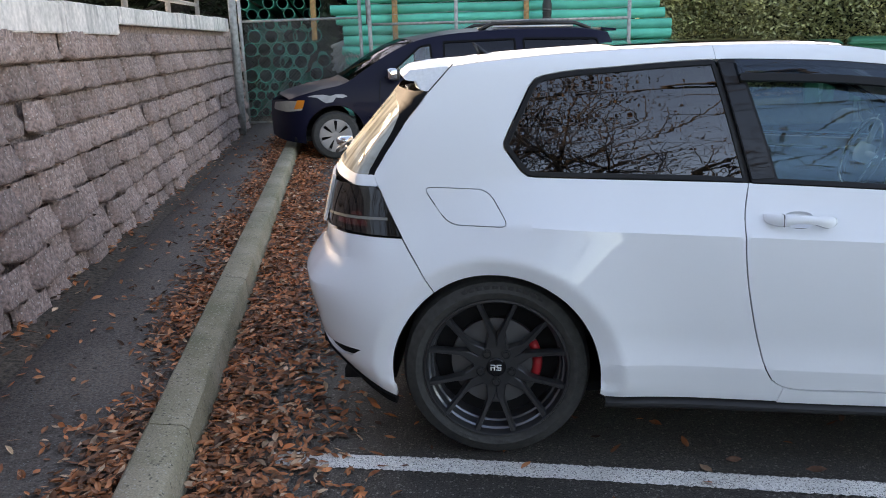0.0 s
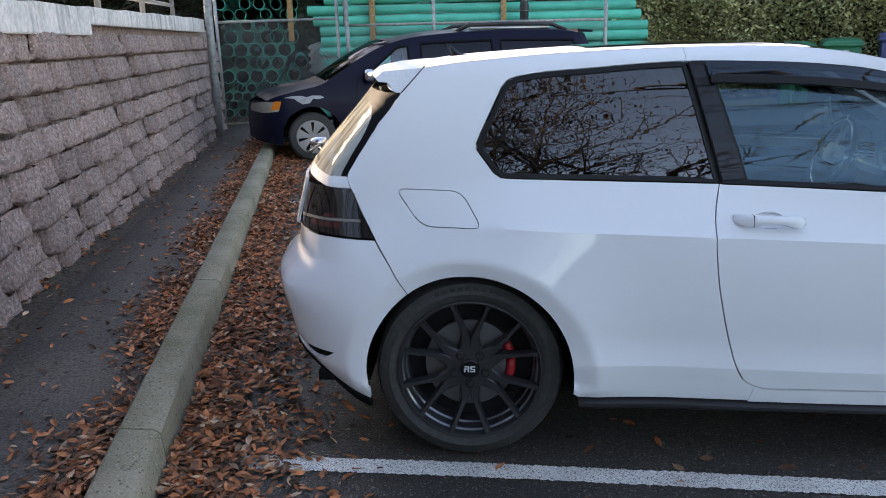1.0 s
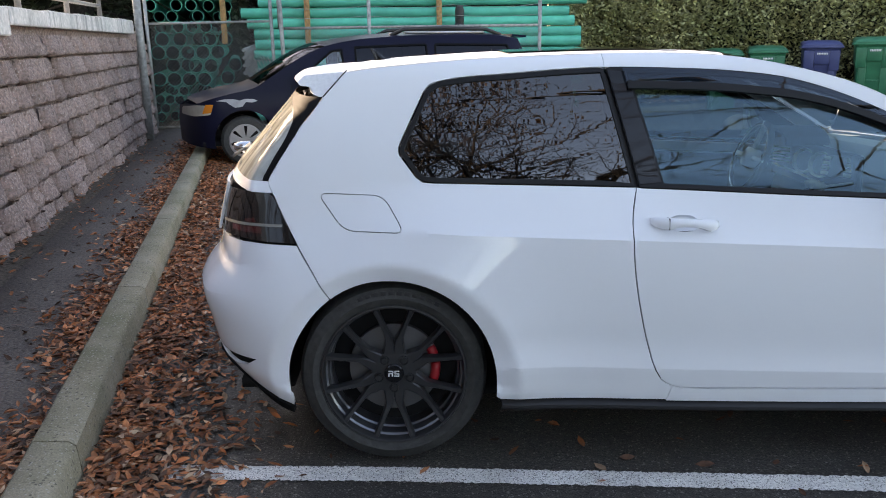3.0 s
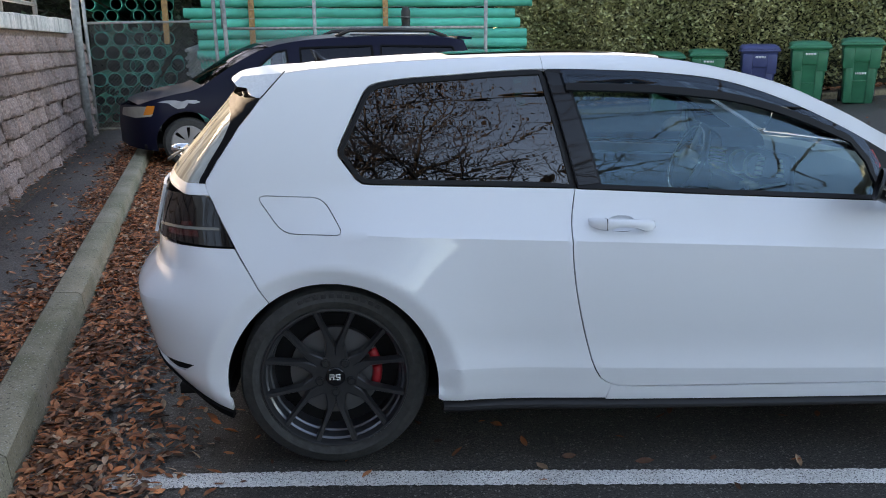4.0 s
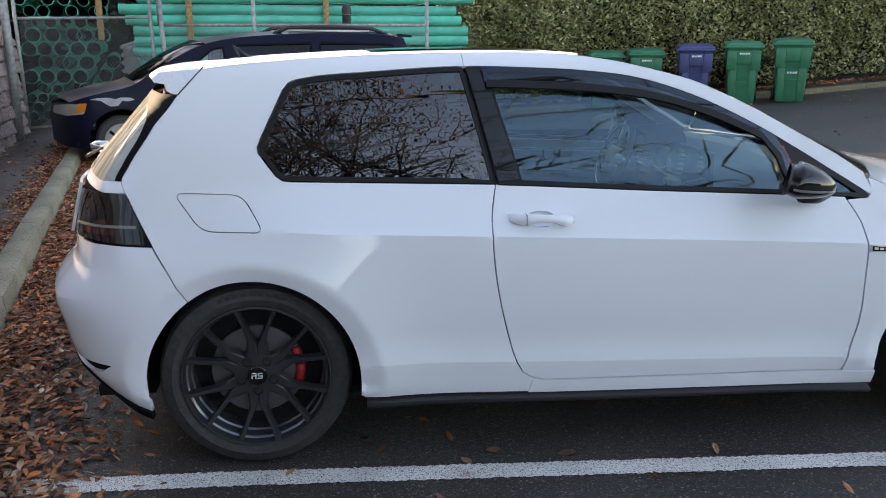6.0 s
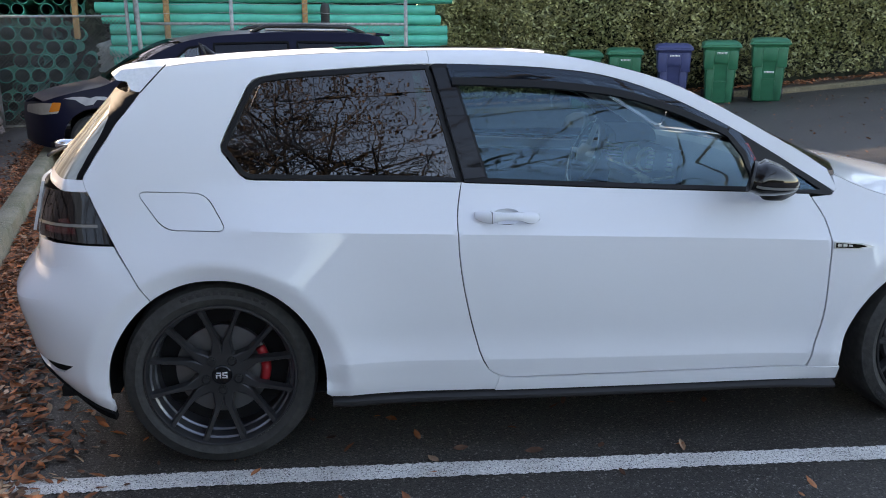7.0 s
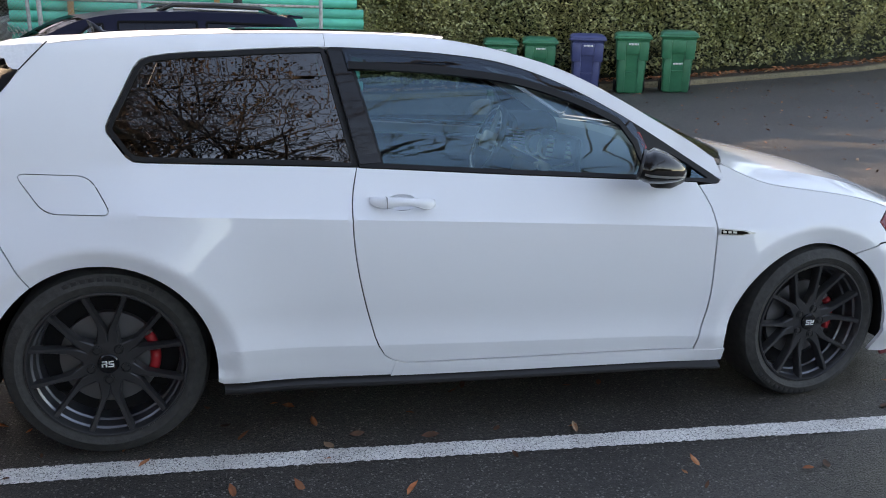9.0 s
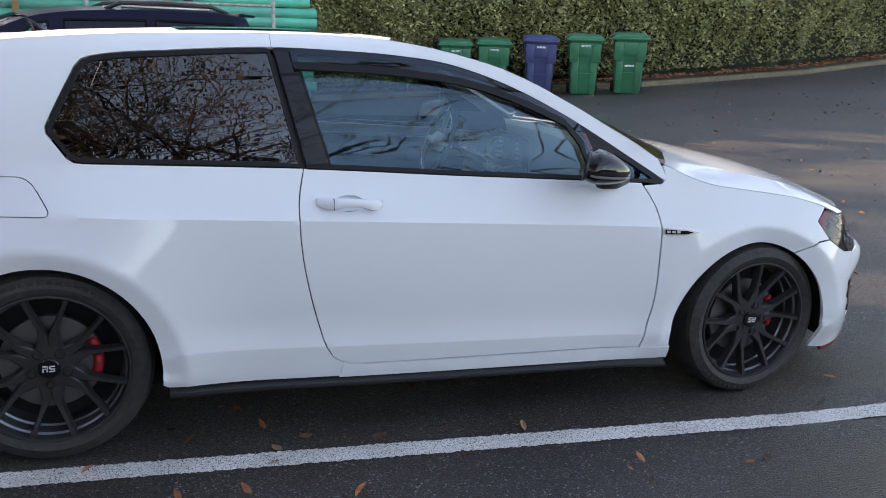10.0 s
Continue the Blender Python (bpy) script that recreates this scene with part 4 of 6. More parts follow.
    for i in range(27):
        b = i / 26
        c = math.sin(math.pi * b) ** 0.5
        z0 = ROOF(-0.15) + 0.017 * (1 - abs(2 * b - 1) ** 2.6)
        tx, tz = -0.325 - 0.045 * c, 1.285 + 0.020 * c
        sec = [(-0.148, z0), (-0.22, z0 + (tz - z0) * 0.30 + 0.004), (-0.30, z0 + (tz - z0) * 0.62 + 0.006), (tx + 0.015, tz + 0.006), (tx, tz - 0.004), (tx + 0.012, tz - 0.018), (tx + 0.05, tz - 0.022), (-0.262 - 0.05 * c, 1.238 + 0.01 * c), (-0.231 - 0.06 * c, 1.226 + 0.012 * c)]
        rows.append([sp.verts.new((x, MID + (2 * b - 1) * (MID - (SIDE(min(z, 1.31)) + 0.012 + max(0, -0.24 - x) * 0.5)), z)) for x, z in sec])
    for p0, p1 in zip(rows, rows[1:]):
        for i in range(8):
            sp.faces.new((p0[i], p0[i + 1], p1[i + 1], p1[i]))
    sp.faces.new(rows[0][::-1])
    sp.faces.new(rows[-1])
    bmesh.ops.recalc_face_normals(sp, faces=sp.faces)
    spoiler = part("spoiler", crisp(sp, 40), M_roof, tail)
    both("spoiler_seam", tube([hull(-0.144, 1.3185) + Vector((0, -0.001, 0)), hull(-0.185, 1.275) + Vector((0, -0.001, 0)), hull(-0.2265, 1.2305) + Vector((0, -0.001, 0))], 0.0022, 6), M_dark, spoiler)
    wip = part("rear_wiper", tube([(-0.64, 0.92, 0.985), (-0.63, 0.70, 0.99), (-0.612, 0.55, 0.995)], 0.006, 8), M_black, tail)
    part("wiper_cap", tube([(-0.62, 0.92, 0.985), (-0.665, 0.92, 0.992), (-0.685, 0.92, 0.99)], 0.028, 14, 0.014), M_chrome, wip)

    # roof and its glass panel
    def roof_pt(x, a):
        e = hull(x, ROOF(x))
        crown = curve((-0.2, 1.325), (-0.15, 1.337), (0.2, 1.364), (0.66, 1.380), (1.0, 1.378), (1.3, 1.36), (1.55, 1.30), (1.9, 1.17), (2.3, 0.985), (2.5, 0.88))(x) - 0.008
        k = 1 - abs(2 * a - 1) ** 2.6
        y = e.y + (2 * MID - 2 * e.y) * a
        return Vector((x, y, ROOF(x) + (crown - ROOF(x)) * k))

    def header(a):
        return 1.16 + 0.10 * (1 - abs(2 * a - 1) ** 2)

    rf = grid(30, 30, lambda a, b: roof_pt(-0.16 + (header(b) + 0.16) * a, b))
    bmesh.ops.recalc_face_normals(rf, faces=rf.faces)
    part("roof", rf, M_roof, car)
    sr = grid(16, 20, lambda a, b: roof_pt(0.42 + 0.66 * a, 0.17 + 0.66 * b) + Vector((0, 0, 0.006)))
    bmesh.ops.recalc_face_normals(sr, faces=sr.faces)
    part("sunroof", sr, M_gloss, car)
    fin = bmesh.new()
    rows = []
    for i in range(11):
        t = i / 10
        hgt = 0.006 + 0.010 * t + 0.042 * smoothstep(0.45, 1.0, t) ** 1.5
        wid = 0.003 + 0.018 * math.sin(math.pi * (0.12 + 0.8 * t))
        xx = 0.035 - 0.115 * t
        rows.append([fin.verts.new((xx - 0.02 * (k > 0.99) * t, 0.86 + wid * (1 - k) ** 0.6 * sg, 1.337 + 0.07 * xx + hgt * k)) for sg, k in ((-1, 0), (-1, 0.35), (-1, 0.8), (1, 1.0), (1, 0.8), (1, 0.35), (1, 0))])
    for p0, p1 in zip(rows, rows[1:]):
        for i in range(6):
            fin.faces.new((p0[i], p0[i + 1], p1[i + 1], p1[i]))
    fin.faces.new(rows[-1])
    bmesh.ops.recalc_face_normals(fin, faces=fin.faces)
    part("roof_aerial", fin, M_gloss, car)

    def screen_pt(a, b):
        """a down the windscreen, b across."""
        x0 = header(b)
        x1 = 2.20 + 0.28 * (1 - abs(2 * b - 1) ** 2.2)
        x = x0 + (x1 - x0) * a
        xe = 1.16 + (2.20 - 1.16) * a
        e = hull(xe, ROOF(xe))
        zc = 1.364 + (0.925 - 1.364) * a + 0.06 * a * (1 - a)
        k = 1 - abs(2 * b - 1) ** 2.2
        return Vector((xe + (x - xe), e.y + (2 * MID - 2 * e.y) * b, ROOF(xe) + (zc - ROOF(xe)) * k))

    ws = grid(20, 24, screen_pt)
    bmesh.ops.recalc_face_normals(ws, faces=ws.faces)
    part("windscreen", ws, M_screen, car)

    # bonnet
    def bonnet_pt(a, b):
        s = 1 - abs(2 * b - 1)
        xe = 2.215 + (3.03 - 2.215) * a
        e = hull(U(xe), BONNET(xe) + 0.003)
        e0, e1 = hull(U(2.215), BONNET(2.215) + 0.003), hull(U(3.03), BONNET(3.03) + 0.003)
        k = 1 - (1 - s) ** 2.0
        back = Vector((2.215 + 0.26 * k, e0.y + (MID - e0.y) * s, e0.z + 0.005 * k))
        front = hull(U(3.03) + (U_FRONT - U(3.03)) * s ** 0.85, BONNET(3.03) + 0.003 - 0.045 * s)
        p = back.lerp(front, a) + (e - e0.lerp(e1, a)) * (1 - s) ** 4
        p.z += 0.040 * math.sin(math.pi * a ** 1.15) * (0.88 * min(1, s / 0.167) + 0.12 * s)
        return p if b <= 0.5 else Vector((p.x, 2 * MID - p.y, p.z))

    bo = grid(26, 37, bonnet_pt)
    bmesh.ops.recalc_face_normals(bo, faces=bo.faces)
    part("bonnet", crisp(thicken(bo, 0.006), 9), M_white, car)
    part("windscreen_cowl", thicken(grid(6, 16, lambda a, b: Vector((2.19 + 0.10 * a + 0.24 * (1 - abs(2 * b - 1) ** 2.2), 0.30 + 1.24 * b, 0.852 + 0.01 * a))), 0.01), M_fin, car)
    part("front_wiper", tube([(2.30, 0.45, 0.912), (2.38, 0.68, 0.922), (2.43, 0.95, 0.925)], 0.006, 8), M_black, car)

    # headlamps
    hl = [(U(2.90), 0.690), (U(2.952), 0.731), (U(3.02), 0.715), (U(3.15), 0.69), (U(3.27), 0.655), (U(3.30), 0.60), (U(3.24), 0.555), (U(3.12), 0.55), (U(3.05), 0.562), (U(3.01), 0.583), (U(2.955), 0.617), (U(2.94), 0.638)]
    lampf = both("headlamp", sheet(hl, hull, step=0.025, lift=-0.035, thick=0.0), M_black, car, "clear headlamp with a bright reflector and red accent")
    both("reflector", sheet([(U(2.965), 0.668), (U(2.995), 0.690), (U(3.050), 0.672), (U(3.055), 0.605), (U(3.02), 0.602), (U(2.985), 0.632)], lambda u, z: hull(u, z) + Vector((0.012 * math.sin(z * 160), 0.02, 0)), step=0.008, thick=0), M_chrome, car, "bright chrome reflector")
    both("headlamp_lens", sheet(hl, hull, step=0.025, lift=0.0, thick=0.02, gap=0.002), M_lens, car)
    both("headlamp_accent", sheet([(U(2.908), 0.690), (U(2.95), 0.727), (U(3.00), 0.714), (U(2.985), 0.700), (U(2.955), 0.700), (U(2.943), 0.652), (U(2.925), 0.668)], hull, lift=-0.006, thick=0.002), M_red, car)
    both("headlamp_bezel", sheet([(U(3.16), 0.68), (U(3.26), 0.65), (U(3.28), 0.60), (U(3.2), 0.56), (U(3.14), 0.6)], hull, lift=-0.022, thick=0.004), M_gloss, car)
    gr = [(U(3.28), 0.655), (U_FRONT, 0.645), (U_FRONT, 0.55), (U(3.30), 0.555)]
    both("grille", sheet(gr, hull, lift=-0.01, thick=0.01), M_black, car)
    both("grille_stripe", sheet([(U(3.28), 0.57), (U_FRONT, 0.565), (U_FRONT, 0.557), (U(3.29), 0.56)], hull, lift=0.002), M_red, car)

    # front bumper with its side fins and splitter
    fb = [(U(2.955), 0.614), (U(3.01), 0.580), (U(3.05), 0.559), (U(3.12), 0.547), (U(3.24), 0.552), (U(3.30), 0.55), (U_FRONT, 0.545), (U_FRONT, 0.15), (U(3.3), 0.14), (U(3.1), 0.13), (U(3.03), 0.125)]
    fb += front_arc(-18, 59.4, 20) + [(2.89, 0.610)]
    vent = [(U(3.13), 0.42), (U(3.36), 0.435), (U(3.40), 0.24), (U(3.15), 0.25)]
    both("front_bumper", sheet(fb, hull, [vent], step=0.016, gap=0.0015), M_white, car)
    both("bumper_vent", sheet(vent, hull, lift=-0.03, thick=0), M_black, car)
    for k in range(3):
        z = 0.29 + 0.055 * k
        both("vent_fin", sheet([(U(3.12), z), (U(3.38), z + 0.012), (U(3.38), z + 0.034), (U(3.12), z + 0.022)], hull, lift=0.006, thick=0.012), M_black, car)
    both("splitter", sheet([(U(3.02), 0.125), (U(3.1), 0.13), (U(3.3), 0.14), (U_FRONT, 0.15), (U_FRONT, 0.125), (U(3.3), 0.118), (U(3.1), 0.112), (U(3.03), 0.11)], hull, lift=0.004), material("dull_red_lip", (0.25, 0.04, 0.05), 0.5), car)

    # mirror
    def mirror_pt(a, b):
        """b from the glass end to the tapered nose, a round the shell."""
        th = 2 * math.pi * a
        h = 0.074 * (1 - b ** 2.2) ** 0.62 * (0.82 + 0.18 * smoothstep(0, 0.18, b))
        d = 0.098 * (1 - b ** 2.6) ** 0.6 * (0.82 + 0.18 * smoothstep(0, 0.2, b))
        cs, sn = math.cos(th), math.sin(th)
        dy = d * math.copysign(abs(cs) ** 0.75, cs)
        return Vector((1.792 + 0.172 * b + 0.012 * sn * (1 - b) + 0.53 * dy * (1 - 0.7 * b), -0.05 + dy, 0.940 - 0.026 * b + h * (math.copysign(abs(sn) ** 0.8, sn) if sn > 0 else 0.62 * sn)))
    mi = grid(40, 18, mirror_pt)
    mi.faces.new([v for v in mi.verts if abs(v.co.x - 1.792 - 0.012 * (v.co.z - 0.936) / 0.064) < 0.004][:0] or [mi.verts.new(mirror_pt(k / 24, 0)) for k in range(24)])
    bmesh.ops.remove_doubles(mi, verts=mi.verts, dist=0.0008)
    bmesh.ops.recalc_face_normals(mi, faces=mi.faces)
    mirror = both("door_mirror", crisp(mi, 50), M_gloss, car, "gloss black mirror shell")
    strip = grid(18, 3, lambda a, b: mirror_pt(0.545 - 0.028 * b, 0.06 + 0.80 * a) + Vector((0, -0.003, 0)))
    part("indicator", thicken(strip, 0.003), M_silver, mirror, "clear indicator strip")
    foot = bmesh.new()
    add_tube(foot, [(1.86, -0.03, 0.893), (1.95, 0.03, 0.872), (2.05, 0.12, 0.868)], 0.03, 10, 0.018)
    both("mirror_arm", foot, M_black, car)
    rim = grid(40, 3, lambda a, b: mirror_pt(a, 0) + Vector((-0.014 * b + 0.004, 0, 0)))
    part("mirror_rim", rim, M_black, mirror)
    red = sheet([(1.866, 1.032), (1.878, 1.032), (1.903, 0.977), (1.891, 0.970)], hull, lift=0.016, thick=0.004)
    part("door_pull_light", red, M_red, car, "red door warning reflector")

    # dark liner behind the skin, arches and floor
    ln = grid(60, 14, lambda a, b: hull(-0.62 + 3.85 * a, 0.2 + (min(0.62, BONNET(-0.62 + 3.85 * a) - 0.30) if a > 0.72 else 0.62) * b) + Vector((0, 0.05, 0)))
    bmesh.ops.delete(ln, geom=[f for f in ln.faces if any(math.hypot(f.calc_center_median().x - cx, f.calc_center_median().z - 0.29) < 0.40 for cx in (0, 2.63))], context="FACES")
    both("body_liner", ln, M_dark, car)
    part("floor_pan", box(-0.2, 2.95, 0.14, 1.70, 0.19, 0.23), M_dark, car)
    for cx, cz in ((-0.004, 0.29), (2.605, 0.26)):
        well = grid(36, 4, lambda a, b: Vector((cx + (0.366 + 0.02 * min(1, 4 * b)) * math.cos(math.pi * (1.05 - 1.1 * a)), 0.024 + 0.72 * b, cz + (0.368 + 0.012 * min(1, 4 * b)) * math.sin(math.pi * (1.05 - 1.1 * a)))))
        both("arch_liner", well, M_dark, car)

    part("rear_undertray", box(-0.56, -0.37, 0.22, 1.62, 0.20, 0.235), M_dark, car)

    # cabin
    dash = grid(16, 20, lambda a, b: Vector((1.87 + 0.08 * min(1, a * 2) + 0.24 * max(0, a * 2 - 1) + 0.10 * math.sin(math.pi * b), 0.27 + 1.30 * b, 0.60 + 0.34 * min(1, a * 2) ** 0.8 + 0.02 * math.sin(math.pi * max(0, a * 2 - 1)) - 0.02 * max(0, a * 2 - 1))))
    part("dashboard", thicken(dash, 0.02), M_grey, car)
    part("instrument_hood", thicken(grid(14, 8, lambda a, b: Vector((1.76 + 0.2 * b, 1.34 + 0.19 * math.cos(math.pi * a), 0.93 + 0.07 * math.sin(math.pi * a) ** 0.7))), 0.012), M_cabin, car)
    face = Vector((-0.86, -0.46, 0.22)).to_track_quat("-Y", "Z").to_matrix().to_4x4()
    fascia = bmesh.new()
    add_box(fascia, 1.885, 1.915, 0.74, 1.60, 0.74, 0.935, 0.012)
    fas = part("fascia", crisp(fascia), M_cabin, car)
    part("fascia_edge", tube([(1.88, 1.58, 0.79), (1.88, 1.25, 0.785), (1.88, 0.98, 0.77), (1.88, 0.76, 0.82)], 0.006, 8), M_sunlittrim, fas)
    for y, z in ((1.198, 0.854), (1.032, 0.858)):
        dial = part("dial_ring", revolve([(0.047, 0.004), (0.050, -0.012), (0.056, -0.014), (0.058, 0.004)], 32), M_sunlittrim, fas)
        dial.matrix_basis = Matrix.Translation((1.872, y, z)) @ face
    for k in range(5):
        slat = bmesh.new()
        add_box(slat, -0.070, 0.070, -0.006, 0.006, -0.003, 0.003, 0.0015, Matrix.Translation((1.870, 1.43, 0.885 - 0.016 * k)) @ face)
        part("vent_slat", slat, M_sunlittrim, fas)
    radio = bmesh.new()
    add_box(radio, -0.085, 0.085, -0.010, 0.010, -0.050, 0.040, 0.006, Matrix.Translation((1.868, 0.86, 0.878)) @ face)
    rad = part("radio", crisp(radio), M_cabin, car)
    for k in range(8):
        key = bmesh.new()
        add_box(key, -0.017, 0.017, -0.016, 0.0, -0.007, 0.007, 0.002, Matrix.Translation((1.868, 0.86, 0.878)) @ face @ Matrix.Translation((-0.055 + 0.11 * (k % 2), 0, 0.026 - 0.021 * (k // 2))))
        part("radio_key", key, M_sunlittrim, rad)
    part("centre_console", box(1.80, 1.96, 0.86, 1.06, 0.45, 0.76, 0.03), M_cabin, car)
    for k in range(3):
        knob = tube([(1.80, 1.01 - 0.045 * k, 0.775), (1.84, 1.01 - 0.045 * k, 0.785)], 0.016, 14)
        part("heater_knob", knob, M_sunlittrim, car)
    ring = bmesh.new()
    c = Vector((1.665, 1.32, 0.855))
    ax = Vector((-0.93, 0, 0.36)).normalized()
    p, s = Vector((0, 1, 0)), ax.cross(Vector((0, 1, 0)))
    pts = [c + (p * math.cos(t) + s * math.sin(t)) * 0.172 for t in (2 * math.pi * i / 36 for i in range(37))]
    add_tube(ring, pts, 0.014, 10, caps=False)
    wheel = part("steering_wheel", ring, M_cabin, car)
    hub = bmesh.new()
    add_tube(hub, [c - ax * 0.03, c + ax * 0.025], 0.046, 20)
    for t in (0.0, math.pi, -math.pi / 2):
        add_tube(hub, [c, c + (p * math.cos(t) + s * math.sin(t)) * 0.18], 0.014, 8)
    part("wheel_hub", hub, M_grey, wheel)
    bead = bmesh.new()
    add_tube(bead, [c + ax * 0.012 + (p * math.cos(t) + s * math.sin(t)) * 0.160 for t in (2 * math.pi * i / 36 for i in range(37))], 0.004, 6, caps=False)
    part("wheel_trim", bead, M_chrome, wheel)
    card = [(0.86, 0.30), (0.84, 0.90), (2.08, 0.845), (2.08, 0.30)]
    both("door_card", sheet(card, hull, step=0.06, lift=-0.07, thick=0.0), M_cabin, car)
    both("door_trim", sheet([(0.86, 0.865), (0.85, 0.905), (2.06, 0.853), (2.06, 0.825)], hull, step=0.06, lift=-0.06, thick=0.008), M_silver, car)

    def seat(y, x):
        s = part("seat", box(x, x + 0.5, y - 0.24, y + 0.24, 0.3, 0.5, 0.06), M_cabin, car)
        bk = bmesh.new()
        add_box(bk, -0.08, 0.08, -0.23, 0.23, 0, 0.62, 0.06, Matrix.Translation((x + 0.02, y, 0.42)) @ Matrix.Rotation(-0.32, 4, "Y"))
        part("seat_back", bk, M_cabin, s)
        hd = bmesh.new()
        add_box(hd, -0.05, 0.05, -0.13, 0.13, 0.64, 0.80, 0.04, Matrix.Translation((x + 0.02, y, 0.42)) @ Matrix.Rotation(-0.32, 4, "Y"))
        part("headrest", hd, M_cabin, s)
    seat(0.56, 0.86)
    seat(1.28, 0.86)
    part("rear_bench", box(-0.05, 0.4, 0.3, 1.55, 0.3, 0.85, 0.08), M_cabin, car)
    part("headliner", thicken(grid(12, 14, lambda a, b: roof_pt(-0.1 + 1.2 * a, 0.03 + 0.94 * b) - Vector((0, 0, 0.035))), 0.01), M_cabin, car)
    tagv = bmesh.new()
    add_tube(tagv, [(0.612, 0.245, 1.10), (0.617, 0.245, 1.15), (0.622, 0.25, 1.19), (0.630, 0.255, 1.235)], 0.009, 8, 0.004)
    part("seat_belt_tag", tagv, plain("yellow_tag", (0.6, 0.58, 0.2), 0.5), car)

    # wheels
    def wheel_at(x, z, steer, roll, inward, mark_turn=0.0):
        wh = part("wheel", revolve([(0.262, 0.0), (0.272, -0.004), (0.305, 0.012), (0.317, 0.04), (0.318, 0.19), (0.30, 0.22), (0.24, 0.225), (0.235, 0.21), (0.235, 0.05), (0.245, 0.01), (0.262, 0.0)], 96), M_rubber, car, "low-profile tyre on satin black alloy")
        part("rim", revolve([(0.250, 0.012), (0.246, 0.003), (0.240, 0.002), (0.236, 0.008), (0.232, 0.030)], 96), M_rim, wh)
        part("barrel", revolve([(0.232, 0.030), (0.226, 0.036), (0.223, 0.075), (0.217, 0.080), (0.216, 0.125), (0.219, 0.2)], 96), M_barrellit, wh)
        bm = bmesh.new()
        for k in range(6):
            a0 = 2 * math.pi * k / 6 + radians(90)
            for s in (-1, 1):
                ring = []
                for rr, off, wd, yy in ((0.050, 0.010, 0.018, 0.030), (0.070, 0.0165, 0.020, 0.030), (0.084, 0.0165, 0.0175, 0.0295), (0.100, 0.0165, 0.0150, 0.029), (0.115, 0.0175, 0.0120, 0.028), (0.128, 0.0215, 0.0095, 0.0265), (0.160, 0.0335, 0.0078, 0.022), (0.205, 0.0505, 0.0072, 0.013), (0.238, 0.0635, 0.0098, 0.008)):
                    t = a0 + s * off / rr
                    d, n = Vector((math.cos(t), 0, math.sin(t))), Vector((-math.sin(t), 0, math.cos(t)))
                    b = d * rr
                    ring.append([bm.verts.new(b + n * wd * q + Vector((0, yy + dy, 0))) for q, dy in ((-1.2, 0.034), (-1.0, 0.004), (-0.72, 0.0), (0.72, 0.0), (1.0, 0.004), (1.2, 0.034))])
                for a, b in zip(ring, ring[1:]):
                    for i in range(5):
                        bm.faces.new((a[i], a[i + 1], b[i + 1], b[i]))
                bm.faces.new(ring[-1])
        bmesh.ops.recalc_face_normals(bm, faces=bm.faces)
        part("spokes", crisp(bm), M_rim, wh)
        part("hub", revolve([(0.001, 0.0285), (0.060, 0.0290), (0.076, 0.031), (0.080, 0.06), (0.02, 0.07)], 48), M_rim, wh)
        cap = part("centre_cap", revolve([(0.001, 0.018), (0.029, 0.018), (0.033, 0.022), (0.033, 0.032)], 32), M_gloss, wh)
        cap.matrix_basis = Matrix.Rotation(radians(mark_turn), 4, "Y")
        mark = bmesh.new()
        for x0, z0, x1, z1 in ((-0.019, 0.007, -0.003, 0.011), (-0.019, -0.001, -0.003, 0.003), (-0.006, 0.002, -0.002, 0.009), (-0.020, -0.010, -0.015, 0.003), (-0.008, -0.010, -0.003, 0.0),
                               (0.001, 0.007, 0.018, 0.011), (0.001, 0.0, 0.006, 0.008), (0.002, -0.002, 0.018, 0.002), (0.013, -0.008, 0.018, 0.0), (0.0, -0.010, 0.017, -0.006)):
            add_box(mark, x0, x1, 0.0165, 0.0185, z0, z1)
        part("cap_mark", mark, M_letter, cap, "white two-part emblem")
        for k in range(11):                  # raised lettering, unreadable, on the tyre wall
            t = radians(112 - 5.2 * k)
            bar = bmesh.new()
            add_box(bar, -0.009, 0.009, 0.0015, 0.006, -0.009, 0.009, 0.001, Matrix.Translation((0.288 * math.cos(t), 0, 0.288 * math.sin(t))) @ Matrix.Rotation(radians(90) - t, 4, "Y"))
            part("tyre_mark", bar, M_black, wh)
        for k in range(5):
            t = 2 * math.pi * k / 5 - radians(90)
            nut = revolve([(0.001, 0.0225), (0.0085, 0.0225), (0.0095, 0.024), (0.0095, 0.027), (0.0135, 0.0275), (0.0150, 0.0245), (0.0165, 0.0285)], 16)
            bmesh.ops.translate(nut, verts=nut.verts, vec=(0.0555 * math.cos(t), 0, 0.0555 * math.sin(t)))
            part("wheel_bolt", nut, M_black, wh)
        m = Matrix.Translation((x, inward, z)) @ Matrix.Rotation(radians(steer), 4, "Z") @ Matrix.Rotation(radians(roll), 4, "Y")
        wh.matrix_basis = m
        back = Matrix.Translation((x, inward, z)) @ Matrix.Rotation(radians(steer), 4, "Z")
        dk = part("brake_disc", revolve([(0.07, 0.085), (0.155, 0.085), (0.155, 0.11), (0.07, 0.11)], 64), M_steel, car)
        dk.matrix_basis = back
        part("disc_bell", revolve([(0.001, 0.07), (0.07, 0.07), (0.078, 0.10)], 32), M_dark, dk)
        cb = bmesh.new()
        for v0, v1 in ((-22, 6), (14, 30)):
            add_tube(cb, [(0.142 * math.cos(t), 0.082, 0.142 * math.sin(t)) for t in np.radians(np.linspace(v0, v1, 4))], 0.017, 8)
        ca = part("brake_caliper", cb, M_red, car, "red brake caliper")
        ca.matrix_basis = back
